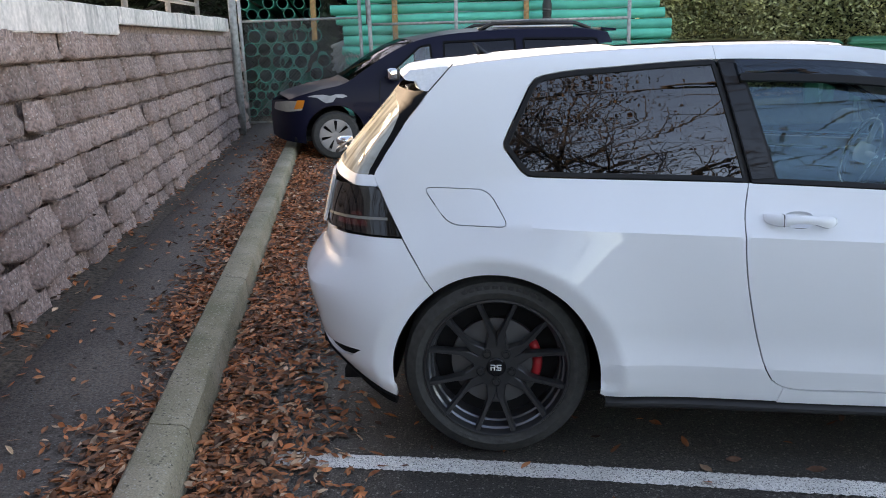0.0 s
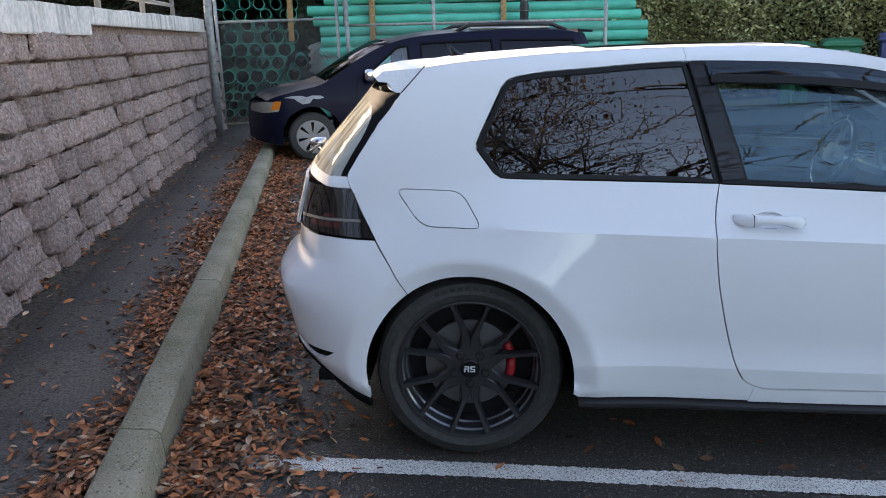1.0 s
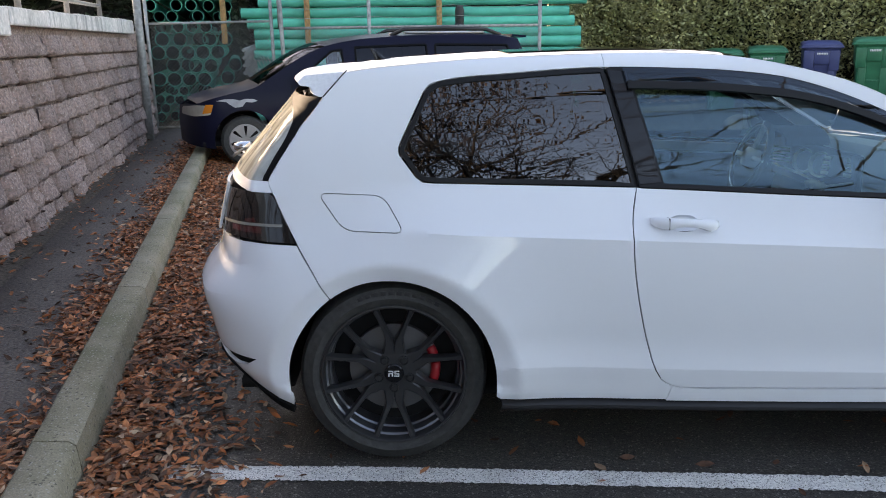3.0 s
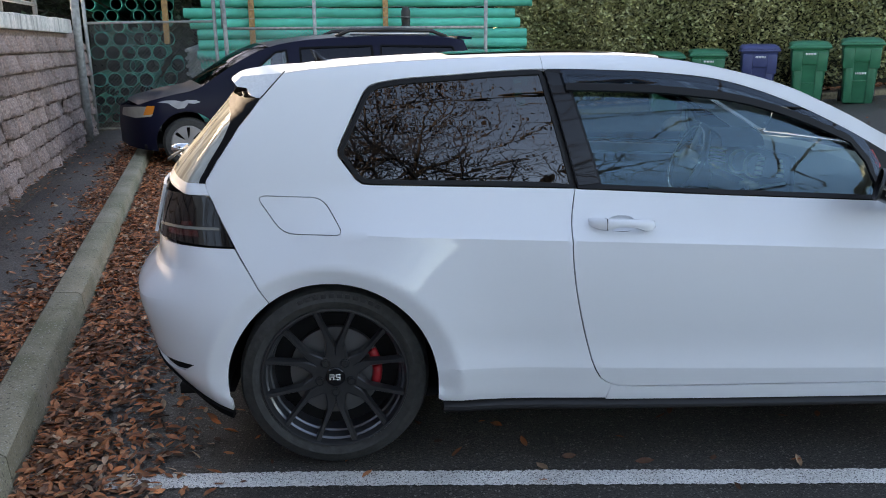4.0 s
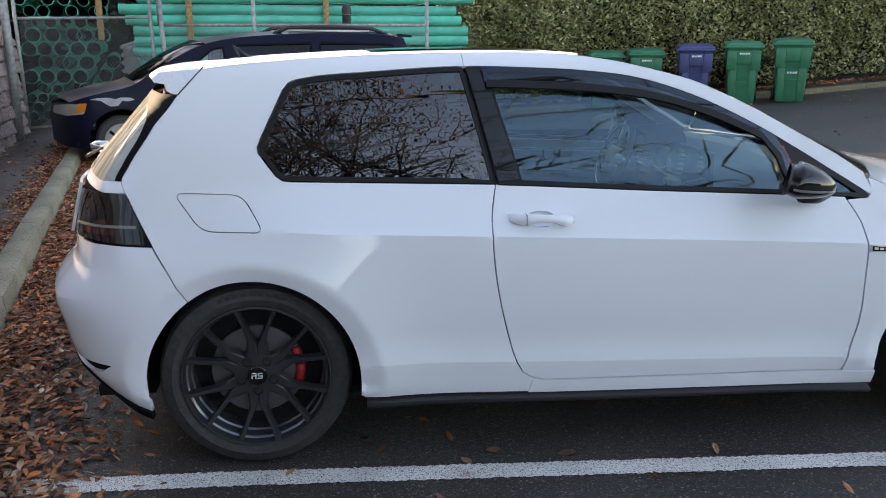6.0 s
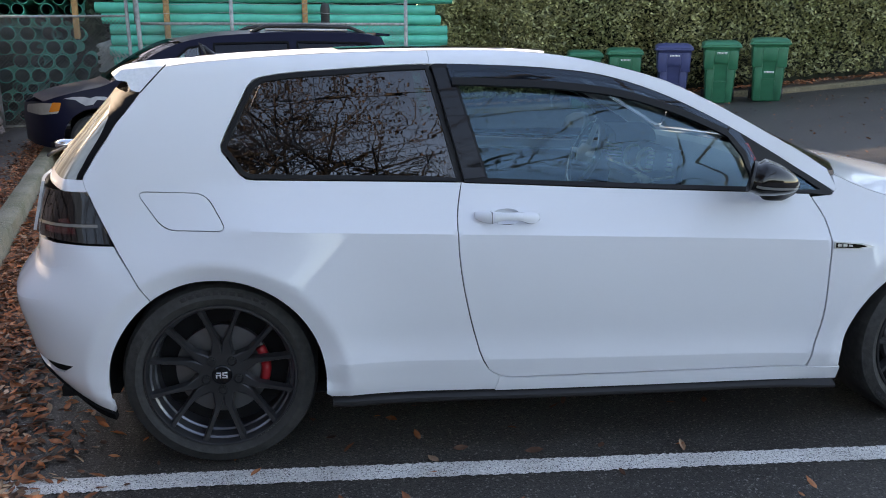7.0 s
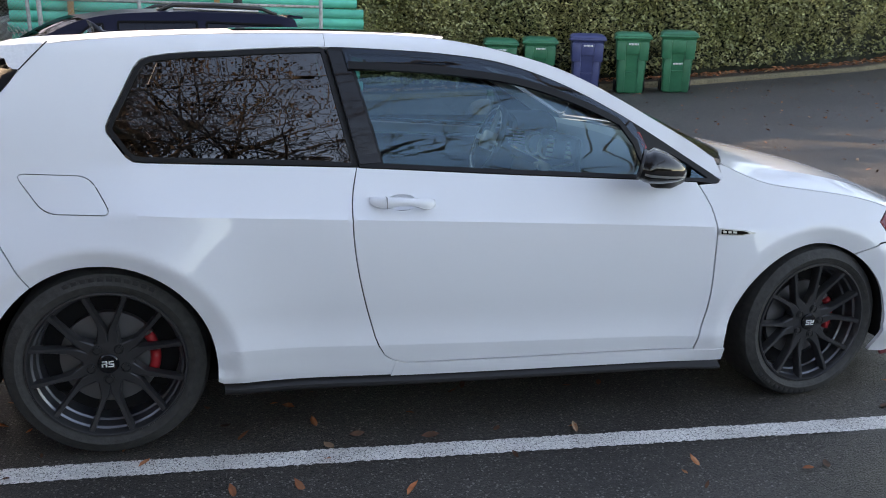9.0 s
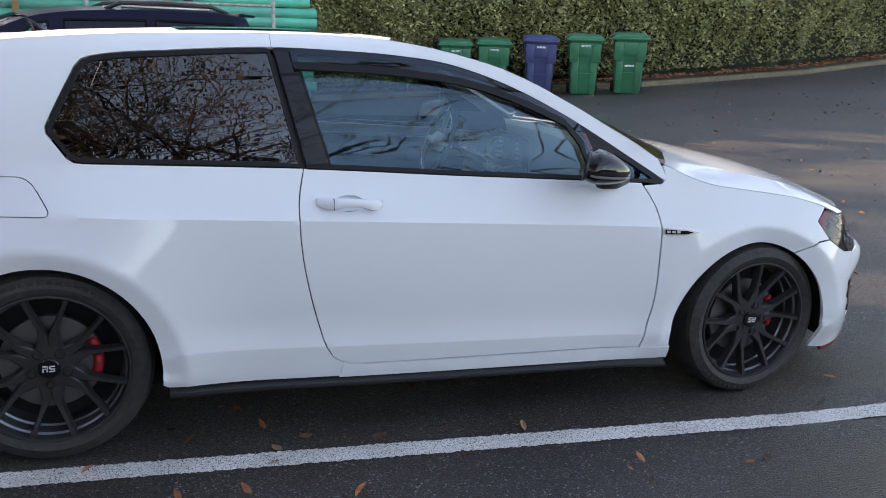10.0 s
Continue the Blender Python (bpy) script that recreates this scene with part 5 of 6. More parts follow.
        part("wheel_back", revolve([(0.001, 0.14), (0.225, 0.14), (0.225, 0.2)], 32), M_dark, wh)
        return wh

    wheel_at(0.0, 0.318, 0, 1, 0.012)
    wheel_at(2.633, 0.288, 3, 198, 0.012, -14)
    for x, z in ((0.0, 0.318), (2.631, 0.288)):
        far = revolve([(0.001, 0.03), (0.24, 0.02), (0.305, 0.012), (0.318, 0.05), (0.318, 0.2), (0.24, 0.22), (0.001, 0.2)], 48)
        bmesh.ops.transform(far, verts=far.verts, matrix=Matrix.Translation((x, 2 * MID - 0.012, z)) @ Matrix.Rotation(math.pi, 4, "Z"))
        part("wheel", far, M_rubber, car)
    return car


M_letter = plain("white_letter", (0.75, 0.75, 0.75), 0.4)
make_hatchback()


# ---- hedge, bins, fence, pipes ----
def leaf_cloud(name, points, size, mat, parent, rnd, label="", normal=None):
    """Many small leaves, each a folded blade, at the given places."""
    verts, faces = [], []
    for p in points:
        s = size * rnd.uniform(0.6, 1.3)
        m = Euler((rnd.uniform(-1.0, 1.0), rnd.uniform(-1.0, 1.0), rnd.uniform(0, 6.28))).to_matrix()
        k = len(verts)
        for q in ((-0.5, 0, 0), (0, -0.26, 0.08), (0.5, 0, 0), (0, 0.26, 0.08)):
            verts.append(tuple(Vector(p) + m @ (Vector(q) * s)))
        faces += [(k, k + 1, k + 2), (k, k + 2, k + 3)]
    me = bpy.data.meshes.new(name)
    me.from_pydata(verts, [], faces)
    me.materials.append(mat)
    ob = new(name, me)
    ob.parent = parent
    if label:
        ob["label"] = label
    return ob


HEDGE = [(2.6, 14.3), (5.5, 14.0), (9.3, 13.3), (13.5, 13.6), (19.0, 15.5), (27.0, 18.5)]   # the foot of the hedge's face


def hedge_xy(s):
    k = min(int(s), len(HEDGE) - 2)
    a, b = Vector(HEDGE[k]), Vector(HEDGE[k + 1])
    d = (b - a).normalized()
    return a.lerp(b, s - k), Vector((d.y, -d.x))


def make_hedge():
    rnd = random.Random(11)
    h = thing("hedge", "tall clipped evergreen hedge with broad leaves", "hedge", kind="stuff")
    n = len(HEDGE) - 1
    # backing sheet coloured as the hedge's inner shade
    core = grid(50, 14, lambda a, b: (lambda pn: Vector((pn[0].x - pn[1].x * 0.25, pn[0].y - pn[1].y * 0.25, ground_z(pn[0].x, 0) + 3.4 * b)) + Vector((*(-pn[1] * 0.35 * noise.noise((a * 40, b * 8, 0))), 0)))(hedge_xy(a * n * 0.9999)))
    part("hedge_core", core, M_hedgeshade, h, smooth=False)
    pts = []
    for i in range(105000):
        s = rnd.random() ** 1.35 * n * 0.9999
        p, nn = hedge_xy(s)
        z = rnd.uniform(0.25, 3.5)
        lump = 0.35 * noise.noise((p.x * 0.8, p.y * 0.8, z * 0.9)) + 0.18 * noise.noise((p.x * 2.5, p.y * 2.5, z * 2.5))
        q = p + nn * (lump + rnd.uniform(-0.18, 0.12))
        if z < 0.7 and rnd.random() < 0.4:
            continue
        pts.append((q.x, q.y, ground_z(p.x, 0) + z))
    leaf_cloud("hedge_leaves", pts, 0.088, M_hedge, h, rnd)


make_hedge()


def make_hedge_kerb():
    bm = bmesh.new()
    rows = []
    n = len(HEDGE) - 1
    for i in range(80):
        p, nn = hedge_xy(i / 79 * n * 0.9999)
        z = ground_z(p.x, 0)
        rows.append([bm.verts.new((p.x + nn.x * o, p.y + nn.y * o, z + hh)) for o, hh in ((0.45, 0.105), (0.60, 0.105), (0.63, 0.085), (0.64, -0.05))])
    for a, b in zip(rows, rows[1:]):
        for i in range(3):
            bm.faces.new((a[i], a[i + 1], b[i + 1], b[i]))
    bmesh.ops.recalc_face_normals(bm, faces=bm.faces)
    tagged(link("kerb", bm, M_oldkerb), "long low concrete kerb along the hedge bed", "kerb", kind="structure")
    bed = bmesh.new()
    rows = []
    for i in range(80):
        p, nn = hedge_xy(i / 79 * n * 0.9999)
        z = ground_z(p.x, 0)
        rows.append([bed.verts.new((p.x + nn.x * o, p.y + nn.y * o, z + 0.11)) for o in (-1.5, 0.0, 0.5)])
    for a, b in zip(rows, rows[1:]):
        for i in range(2):
            bed.faces.new((a[i], a[i + 1], b[i + 1], b[i]))
    bmesh.ops.recalc_face_normals(bed, faces=bed.faces)
    tagged(link("hedge_bed", bed, M_soil), "planting bed covered in brown leaf litter", "ground", kind="structure")


make_hedge_kerb()


def make_bin(mat, word, at, label):
    b = thing("wheelie_bin", label, "bin", "row of wheeled bins", at=at)
    rows = [(0.0, 0.215, 0.25), (0.03, 0.225, 0.26), (0.62, 0.255, 0.30), (0.66, 0.275, 0.315), (0.98, 0.29, 0.335), (1.0, 0.30, 0.345), (1.04, 0.305, 0.35)]
    bm = bmesh.new()
    rings = []
    for z, hx, hy in rows:
        o = rounded([(-hx, -hy), (hx, -hy), (hx, hy), (-hx, hy)], 0.05, 4)
        rings.append([bm.verts.new((x, y, z)) for x, y in o])
    for a, c in zip(rings, rings[1:]):
        for i in range(len(a)):
            bm.faces.new((a[i], a[(i + 1) % len(a)], c[(i + 1) % len(a)], c[i]))
    bm.faces.new(rings[0][::-1])
    bm.faces.new(rings[-1])
    part("body", crisp(bm, 30), mat, b)
    lid = bmesh.new()
    rings = []
    for z, hx, hy in ((1.035, 0.315, 0.365), (1.065, 0.315, 0.365), (1.10, 0.28, 0.33), (1.115, 0.2, 0.24)):
        o = rounded([(-hx, -hy), (hx, -hy), (hx, hy), (-hx, hy)], 0.06, 4)
        rings.append([lid.verts.new((x, y, z + 0.02 * (y / 0.36))) for x, y in o])
    for a, c in zip(rings, rings[1:]):
        for i in range(len(a)):
            lid.faces.new((a[i], a[(i + 1) % len(a)], c[(i + 1) % len(a)], c[i]))
    lid.faces.new(rings[0][::-1])
    lid.faces.new(rings[-1])
    part("lid", crisp(lid, 30), mat, b)
    rim = bmesh.new()
    add_box(rim, -0.325, 0.325, -0.375, 0.36, 0.985, 1.03, 0.02)
    part("rim", crisp(rim), mat, b)
    hinge = bmesh.new()
    add_tube(hinge, [(-0.27, 0.375, 1.06), (0.27, 0.375, 1.06)], 0.022, 10)
    part("hinge", crisp(hinge), mat, b)
    tilt = Matrix.Rotation(0.085, 4, "X")
    for x0, x1, z0, z1, fy in ((-0.22, -0.105, 0.03, 0.70, -0.270), (0.105, 0.22, 0.03, 0.70, -0.270), (-0.11, 0.11, 0.40, 0.425, -0.262)):
        rb = bmesh.new()
        add_box(rb, x0, x1, fy, -0.20, z0, z1, 0.012, tilt)
        part("front_rib", crisp(rb), mat, b)
    band = bmesh.new()                       # the swollen upper band, notched over the front recess
    for x0, x1, z0, z1 in ((-0.275, -0.115, 0.63, 0.97), (0.115, 0.275, 0.63, 0.97), (-0.116, 0.116, 0.74, 0.97)):
        add_box(band, x0, x1, -0.287, -0.20, z0, z1, 0.015, tilt)
    part("front_band", crisp(band), mat, b)
    part("handle", tube([(-0.24, 0.39, 1.02), (0.24, 0.39, 1.02)], 0.018, 10), mat, b)
    for sx in (-0.25, 0.25):
        wh = bmesh.new()
        add_tube(wh, [(sx - 0.03, 0.27, 0.11), (sx + 0.03, 0.27, 0.11)], 0.11, 20)
        part("wheel", crisp(wh), M_black, b)
    mark = bmesh.new()
    zl = 0.88 if word else 0.5
    for k in range(7):
        add_box(mark, -0.075 + k * 0.024, -0.075 + k * 0.024 + 0.017, -(0.293 if word else 0.258) - 0.085 * zl, -0.25, zl, zl + 0.035)
    part("stencil", mark, M_letter, b, "row of small pale stencilled bars")
    return b


for i, (x, y, mat, lab) in enumerate(((8.70, 11.85, M_bingreen, "green plastic wheeled bin with closed lid"), (7.96, 12.25, M_bingreen, "green plastic wheeled bin beside a blue one"),
                                      (7.20, 12.62, M_binblue, "navy blue plastic wheeled recycling bin, lid shut"), (6.42, 13.1, M_bingreen, "green plastic wheeled bin half hidden by cars"),
                                      (5.72, 13.4, M_bingreen, "green plastic wheeled bin standing by the hedge"))):
    make_bin(mat, i != 0, pose(x, y, ground_z(x, y) - (0.0 if i < 3 else 0.03), 0, 0, -27 + 3 * i) @ Matrix.Diagonal((1.06, 1.05, 1.0, 1)), lab)


def make_fence():
    f = thing("fence", "grey chain-link fence with steel posts and top rail", "fence")
    fy = 11.3
    for x in (-0.76, 1.98):
        part("post", tube([(x, fy, -0.02), (x, fy, 2.3)], 0.03, 12), M_galv, f)
    part("rail", tube([(-2.2, fy, 1.645), (1.98, fy, 1.65)], 0.022, 10), M_galv, f)
    g = thing("gate", "closed chain-link gate in a pipe frame", "gate")
    for x in (-4.28, -2.3):
        part("gate_post", tube([(x, fy, 0.04), (x - 0.03, fy, 2.35)], 0.028, 12), M_galv, g)
    part("post", tube([(-2.12, fy - 0.05, -0.02), (-2.18, fy - 0.05, 2.6)], 0.035, 14), M_galv, f)
    part("corner_post", tube([(-3.86, 9.6, 0.0), (-3.88, 9.6, 2.7)], 0.055, 16), M_galv, f)
    for z in (0.10, 1.74):
        part("gate_rail", tube([(-4.28, fy, z), (-2.3, fy, z + 0.02)], 0.02, 10), M_galv, g)

    for x in (-2.2, -0.76, 1.98):
        part("wire_arm", tube([(x, fy, 1.65), (x, fy, 2.28)], 0.022, 8), M_galv, f)
    for z, sag in ((1.82, 0.03), (1.98, 0.05), (2.14, 0.04)):
        part("barbed_wire", tube([(-2.2 + 4.18 * k / 12, fy, z - sag * math.sin(math.pi * ((k * 0.25) % 1.0)) ) for k in range(13)], 0.004, 5), M_galv, f)

    def mesh(x0, x1, z0, z1, owner):
        bm = bmesh.new()
        s, r = 0.058, 0.0022
        h = z1 - z0
        k = int((x1 - x0 + h) / s) + 1
        for i in range(k):
            for sg in (1, -1):
                a = x0 - h + i * s
                p0, p1 = Vector((a, 0, z0)), Vector((a + h, 0, z1))
                lo, hi = max(0, (x0 - a) / h), min(1, (x1 - a) / h)
                if hi <= lo:
                    continue
                q0, q1 = p0.lerp(p1, lo), p0.lerp(p1, hi)
                if sg < 0:
                    q0.x, q1.x = x0 + x1 - q0.x, x0 + x1 - q1.x
                d = Vector((-(q1 - q0).z, 0, (q1 - q0).x)).normalized() * r
                y = Vector((0, fy + sg * 0.003, 0))
                ring = [[bm.verts.new(q + y + d), bm.verts.new(q + y - d), bm.verts.new(q + y + Vector((0, r, 0)))] for q in (q0, q1)]
                for j in range(3):
                    bm.faces.new((ring[0][j], ring[0][(j + 1) % 3], ring[1][(j + 1) % 3], ring[1][j]))
        tagged(part("chain_link_mesh", bm, M_galv, owner), kind="stuff")
    mesh(-4.25, -2.33, 0.1, 1.74, g)
    mesh(-2.1, 1.98, 0.1, 1.65, f)


make_fence()


def make_pipes():
    rnd = random.Random(6)
    # stack seen end-on
    shapes = {}

    def hollow(r, length, axis):
        key = (r, length, axis)
        if key not in shapes:
            bm = bmesh.new()
            n = 20 if axis == "y" else 14
            prof = ((0.001, length), (r * 0.92, length), (r * 0.92, 0.0), (r, 0.0), (r, length))
            rings = [[bm.verts.new((rr * math.cos(a), t, rr * math.sin(a)) if axis == "y" else (t, rr * math.cos(a), rr * math.sin(a))) for a in (2 * math.pi * k / n for k in range(n))] for rr, t in prof]
            for a, b in zip(rings, rings[1:]):
                for k in range(n):
                    bm.faces.new((a[k], a[(k + 1) % n], b[(k + 1) % n], b[k]))
            bmesh.ops.recalc_face_normals(bm, faces=bm.faces)
            crisp(bm)
            me = bpy.data.meshes.new("pipe")
            bm.to_mesh(me)
            bm.free()
            me.materials.append(M_pipe)
            me.materials.append(M_boreshade)
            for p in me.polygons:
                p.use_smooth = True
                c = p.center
                # faces inside the pipe take the painted shade of a deep bore
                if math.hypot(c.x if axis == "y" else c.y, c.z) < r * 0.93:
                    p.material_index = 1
            shapes[key] = me
        return shapes[key]

    a = thing("pipe_stack", "stack of teal plastic sewer pipes seen end-on", "pipes", "stacked pipes")
    z, row = 0.12, 0
    while z < 2.5:
        r = 0.085 if row < 4 else (0.125 if row < 8 else 0.10)
        n = int(1.27 / (2 * r))
        for i in range(n):
            ob = new("pipe", hollow(r * 0.93, 4.5, "y"))
            ob.parent = a
            x = -4.52 + r + i * (1.3 / n) + (r if row % 2 else 0)
            ob.location = (x, 12.0 + (rnd.uniform(0.25, 0.7) if rnd.random() < 0.36 else rnd.uniform(-0.08, 0.08)), z + r)
            ob.rotation_euler = (0, 0, rnd.uniform(-0.015, 0.015) + 0.22)
        z += 2 * r * 0.88
        row += 1
    part("stake", box(-3.24, -3.16, 11.80, 11.88, 1.42, 2.6, 0.005), M_timber, a)
    b = thing("pipe_stack", "long teal plastic pipes stacked lengthwise with timber battens", "pipes", "stacked pipes")
    z, row = 0.1, 0
    while z < 2.45:
        r = 0.085
        for d in range(2):
            ob = new("pipe", hollow(r, 5.6, "x"))
            ob.parent = b
            ob.location = (-2.9 + rnd.uniform(-0.12, 0.12) + (0.1 if row % 2 else 0), 12.3 + d * 0.35, z + r)
            ob.rotation_euler = (0, rnd.uniform(-0.004, 0.004), 0)
        z += 2 * r * 1.02
        row += 1
    for x in (-1.86, 0.38):
        part("batten", box(x - 0.045, x + 0.045, 12.13, 12.2, 0.0, 2.6, 0.005), M_timber, b)
    c = thing("pipe_stack", "small dark corrugated pipes stacked behind the gate", "pipes", "stacked pipes")
    bm = bmesh.new()
    for i in range(9):
        for j in range(22):
            add_tube(bm, [(-3.05 + i * 0.075 + (j % 2) * 0.037, 13.2, 0.4 + j * 0.09), (-3.05 + i * 0.075 + (j % 2) * 0.037, 14.2, 0.4 + j * 0.09)], 0.035, 8, caps=False)
    tagged(part("pipe_bundle", bm, plain("dark_corrugated", (0.06, 0.05, 0.05), 0.7), c), kind="stuff")
    w = thing("conduit_bundle", "bundle of thin white plastic conduits lying end-on", "pipes", "stacked pipes")
    bm = bmesh.new()
    for i in range(7):
        for j in range(8 - i % 2):
            p = Vector((-2.98 + 0.075 * j + 0.0375 * (i % 2), 12.2, 0.92 + 0.065 * i - 0.03 * j))
            add_tube(bm, [p, p + Vector((0.35, 2.2, 0.25))], 0.034, 8, caps=False)
    tagged(part("conduits", bm, plain("white_conduit", (0.62, 0.62, 0.6), 0.5), w), kind="stuff")
    rack = thing("timber_rack", "rough timber cradle under the conduit bundle", "rack")
    part("rail", box(-3.05, -2.2, 12.3, 12.4, 0.55, 0.72, 0.005), M_timber, rack)
    for x in (-3.0, -2.3):
        part("leg", box(x - 0.05, x + 0.05, 12.3, 12.4, -0.02, 0.55, 0.005), M_timber, rack)
    po = thing("bollard_cap", "dark ribbed chimney-like post cap above the fence", "post")
    prof = [(0.001, 1.99), (0.06, 1.96), (0.075, 1.90), (0.075, 1.80), (0.068, 1.79), (0.075, 1.78), (0.068, 1.70), (0.075, 1.69), (0.07, 0.0)]
    bm = revolve([(r, -z) for r, z in prof], 20)
    bmesh.ops.transform(bm, verts=bm.verts, matrix=Matrix.Translation((0.70, 11.55, 0)) @ Matrix.Rotation(radians(-90), 4, "X"))
    part("post", bm, M_black, po)


make_pipes()


# ---- the navy minivan ----
def make_minivan():
    van = thing("minivan", "dark navy minivan with peeling paint and a roof rack", "car",
                at=Matrix.Translation((-2.02, 7.42, -0.005)) @ Matrix.Rotation(radians(14), 4, "Z") @ Matrix.Diagonal((0.9, 0.9, 0.9, 1)) @ Matrix.Translation((-0.95, 0, 0)))
    half = 0.96

    def skin(x, z):
        y = curve((0.2, 0.04), (0.45, 0.0), (0.8, 0.01), (1.05, 0.05), (1.6, 0.21), (1.75, 0.3))(z)
        if x < 0.75:
            y += 0.92 * min(1, (0.75 - x) / 0.66) ** 3.4
        if x > 4.6:
            y += 0.25 * ((x - 4.6) / 0.5) ** 2
        return Vector((x, y, z))

    def both(name, bm, mat, label=""):
        far = mirrored(bm, half)
        a = part(name, bm, mat, van, label)
        part(name, far, mat, van, label)
        return a

    top = curve((0.30, 0.79), (0.45, 0.855), (0.75, 0.935), (1.12, 1.02), (1.35, 1.16), (1.7, 1.375), (2.05, 1.525), (2.45, 1.605), (2.85, 1.64), (3.4, 1.66), (4.5, 1.65), (4.85, 1.60))
    win1 = rounded([(1.62, 1.06), (2.32, 1.06), (2.30, 1.50), (2.14, 1.475)], 0.03)
    win2 = rounded([(2.46, 1.06), (3.50, 1.07), (3.48, 1.55), (2.46, 1.525)], 0.03)
    win3 = rounded([(3.58, 1.07), (4.80, 1.10), (4.66, 1.53), (3.58, 1.55)], 0.04)
    arch1, arch2 = arc(0.95, 0.33, 0.40, 0.40, -15, 195, 30), arc(3.95, 0.33, 0.40, 0.40, -15, 195, 30)
    body = [(0.34, 0.815)] + span(top, 0.45, 4.85, 40) + [(5.02, 1.2), (5.06, 0.9), (5.04, 0.35), (4.9, 0.24)] + arch2 + arch1 + [(0.50, 0.24), (0.20, 0.27), (0.105, 0.30), (0.095, 0.60), (0.12, 0.78), (0.22, 0.81)]
    both("body_side", sheet(body, skin, [win1, win2, win3], step=0.06), M_navy)
    for wv in (win1, win2, win3):
        both("side_window", sheet(wv, skin, step=0.08, lift=-0.01, thick=0), M_vandark if wv is not win1 else M_vanglass)
    for wv, nm in ((win1, "window_seal"), (win2, "window_seal"), (win3, "window_seal")):
        both(nm, sheet(wv, skin, [shrunk(wv, 0.025)], step=0.06, lift=0.004), M_fin)
    for x in (1.58, 2.40):
        both("door_gap", tube([skin(x, 0.38) + Vector((0, -0.002, 0)), skin(x - 0.02, 0.8) + Vector((0, -0.002, 0)), skin(x, 1.04) + Vector((0, -0.002, 0))], 0.006, 6), M_dark)
    both("rub_strip", tube([skin(1.4, 0.56) + Vector((0, -0.004, 0)), skin(3.5, 0.56) + Vector((0, -0.004, 0))], 0.018, 8), M_navy)
    both("headlamp", sheet(rounded([(0.15, 0.67), (0.32, 0.655), (0.52, 0.68), (0.56, 0.80), (0.34, 0.80), (0.17, 0.77)], 0.02), skin, step=0.05, lift=0.008), material("hazed_lens", (0.45, 0.43, 0.37), 0.3, var=0.08, coat=0.5))
    both("indicator", sheet(rounded([(0.42, 0.69), (0.53, 0.705), (0.565, 0.81), (0.47, 0.81)], 0.015), skin, step=0.05, lift=0.012), M_amber)
    patch = [(0.60, 0.855), (0.70, 0.875), (0.82, 0.875), (0.90, 0.855), (0.97, 0.875), (1.08, 0.87), (1.13, 0.845), (1.06, 0.825), (0.98, 0.835), (0.93, 0.775), (0.84, 0.765), (0.78, 0.80), (0.73, 0.84)]
    both("bare_patch", sheet(patch, skin, step=0.05, lift=0.003, thick=0), M_primer, "patch of bare grey primer")
    def over(x, b):
        e = skin(x, top(x))
        return Vector((x - (0.14 if x < 1.0 else 0.10 if x < 2.1 else 0.0) * math.sin(math.pi * b), e.y + 2 * (half - e.y) * b, top(x) + 0.05 * math.sin(math.pi * b) ** 0.7))
    part("bonnet", thicken(grid(14, 14, lambda a, b: over(0.36 + 0.81 * a, b)), 0.01), M_navy, van)
    part("windscreen", grid(12, 14, lambda a, b: over(1.17 + 0.90 * a, b)), M_vandark, van)
    part("roof", thicken(grid(24, 14, lambda a, b: over(2.07 + 2.78 * a, b)), 0.01), M_navy, van)
    part("tailgate", thicken(grid(14, 10, lambda a, b: Vector((4.86 + 0.22 * math.sin(math.pi * 0.5 * a), 0.3 + 1.32 * b, 1.6 - 1.2 * a))), 0.02), M_navy, van)
    part("rear_spoiler", thicken(grid(5, 12, lambda a, b: Vector((4.78 + 0.22 * a, 0.33 + 1.26 * b, 1.665 - 0.02 * a))), 0.03), M_navy, van)
    for y in (0.36, 1.56):
        rk = bmesh.new()
        add_tube(rk, [(3.0, y, 1.66), (3.2, y, 1.745), (3.75, y, 1.76), (4.4, y, 1.735), (4.62, y, 1.655)], 0.026, 8)
        part("roof_rail", rk, M_black, van)
        part("rail_strip", tube([(3.2, y - 0.03, 1.70), (4.35, y - 0.03, 1.695)], 0.02, 8), M_silver, van)
    mr = bmesh.new()
    add_box(mr, 1.66, 1.80, -0.17, 0.02, 1.04, 1.20, 0.04)
    both("mirror", mr, M_chrome)
    both("mirror_shell", box(1.69, 1.83, -0.16, 0.03, 1.03, 1.19, 0.04), M_black)
    part("dashboard", box(1.25, 1.7, 0.2, 1.7, 0.7, 1.04, 0.05), M_cabin, van)
    part("cabin_floor", box(0.4, 4.9, 0.1, 1.8, 0.26, 0.32), M_dark, van)
    for x in (2.25, 3.3):
        for y in (0.5, 1.4):
            part("seat_back", box(x, x + 0.18, y - 0.24, y + 0.24, 0.5, 1.25, 0.06), M_cabin, van)
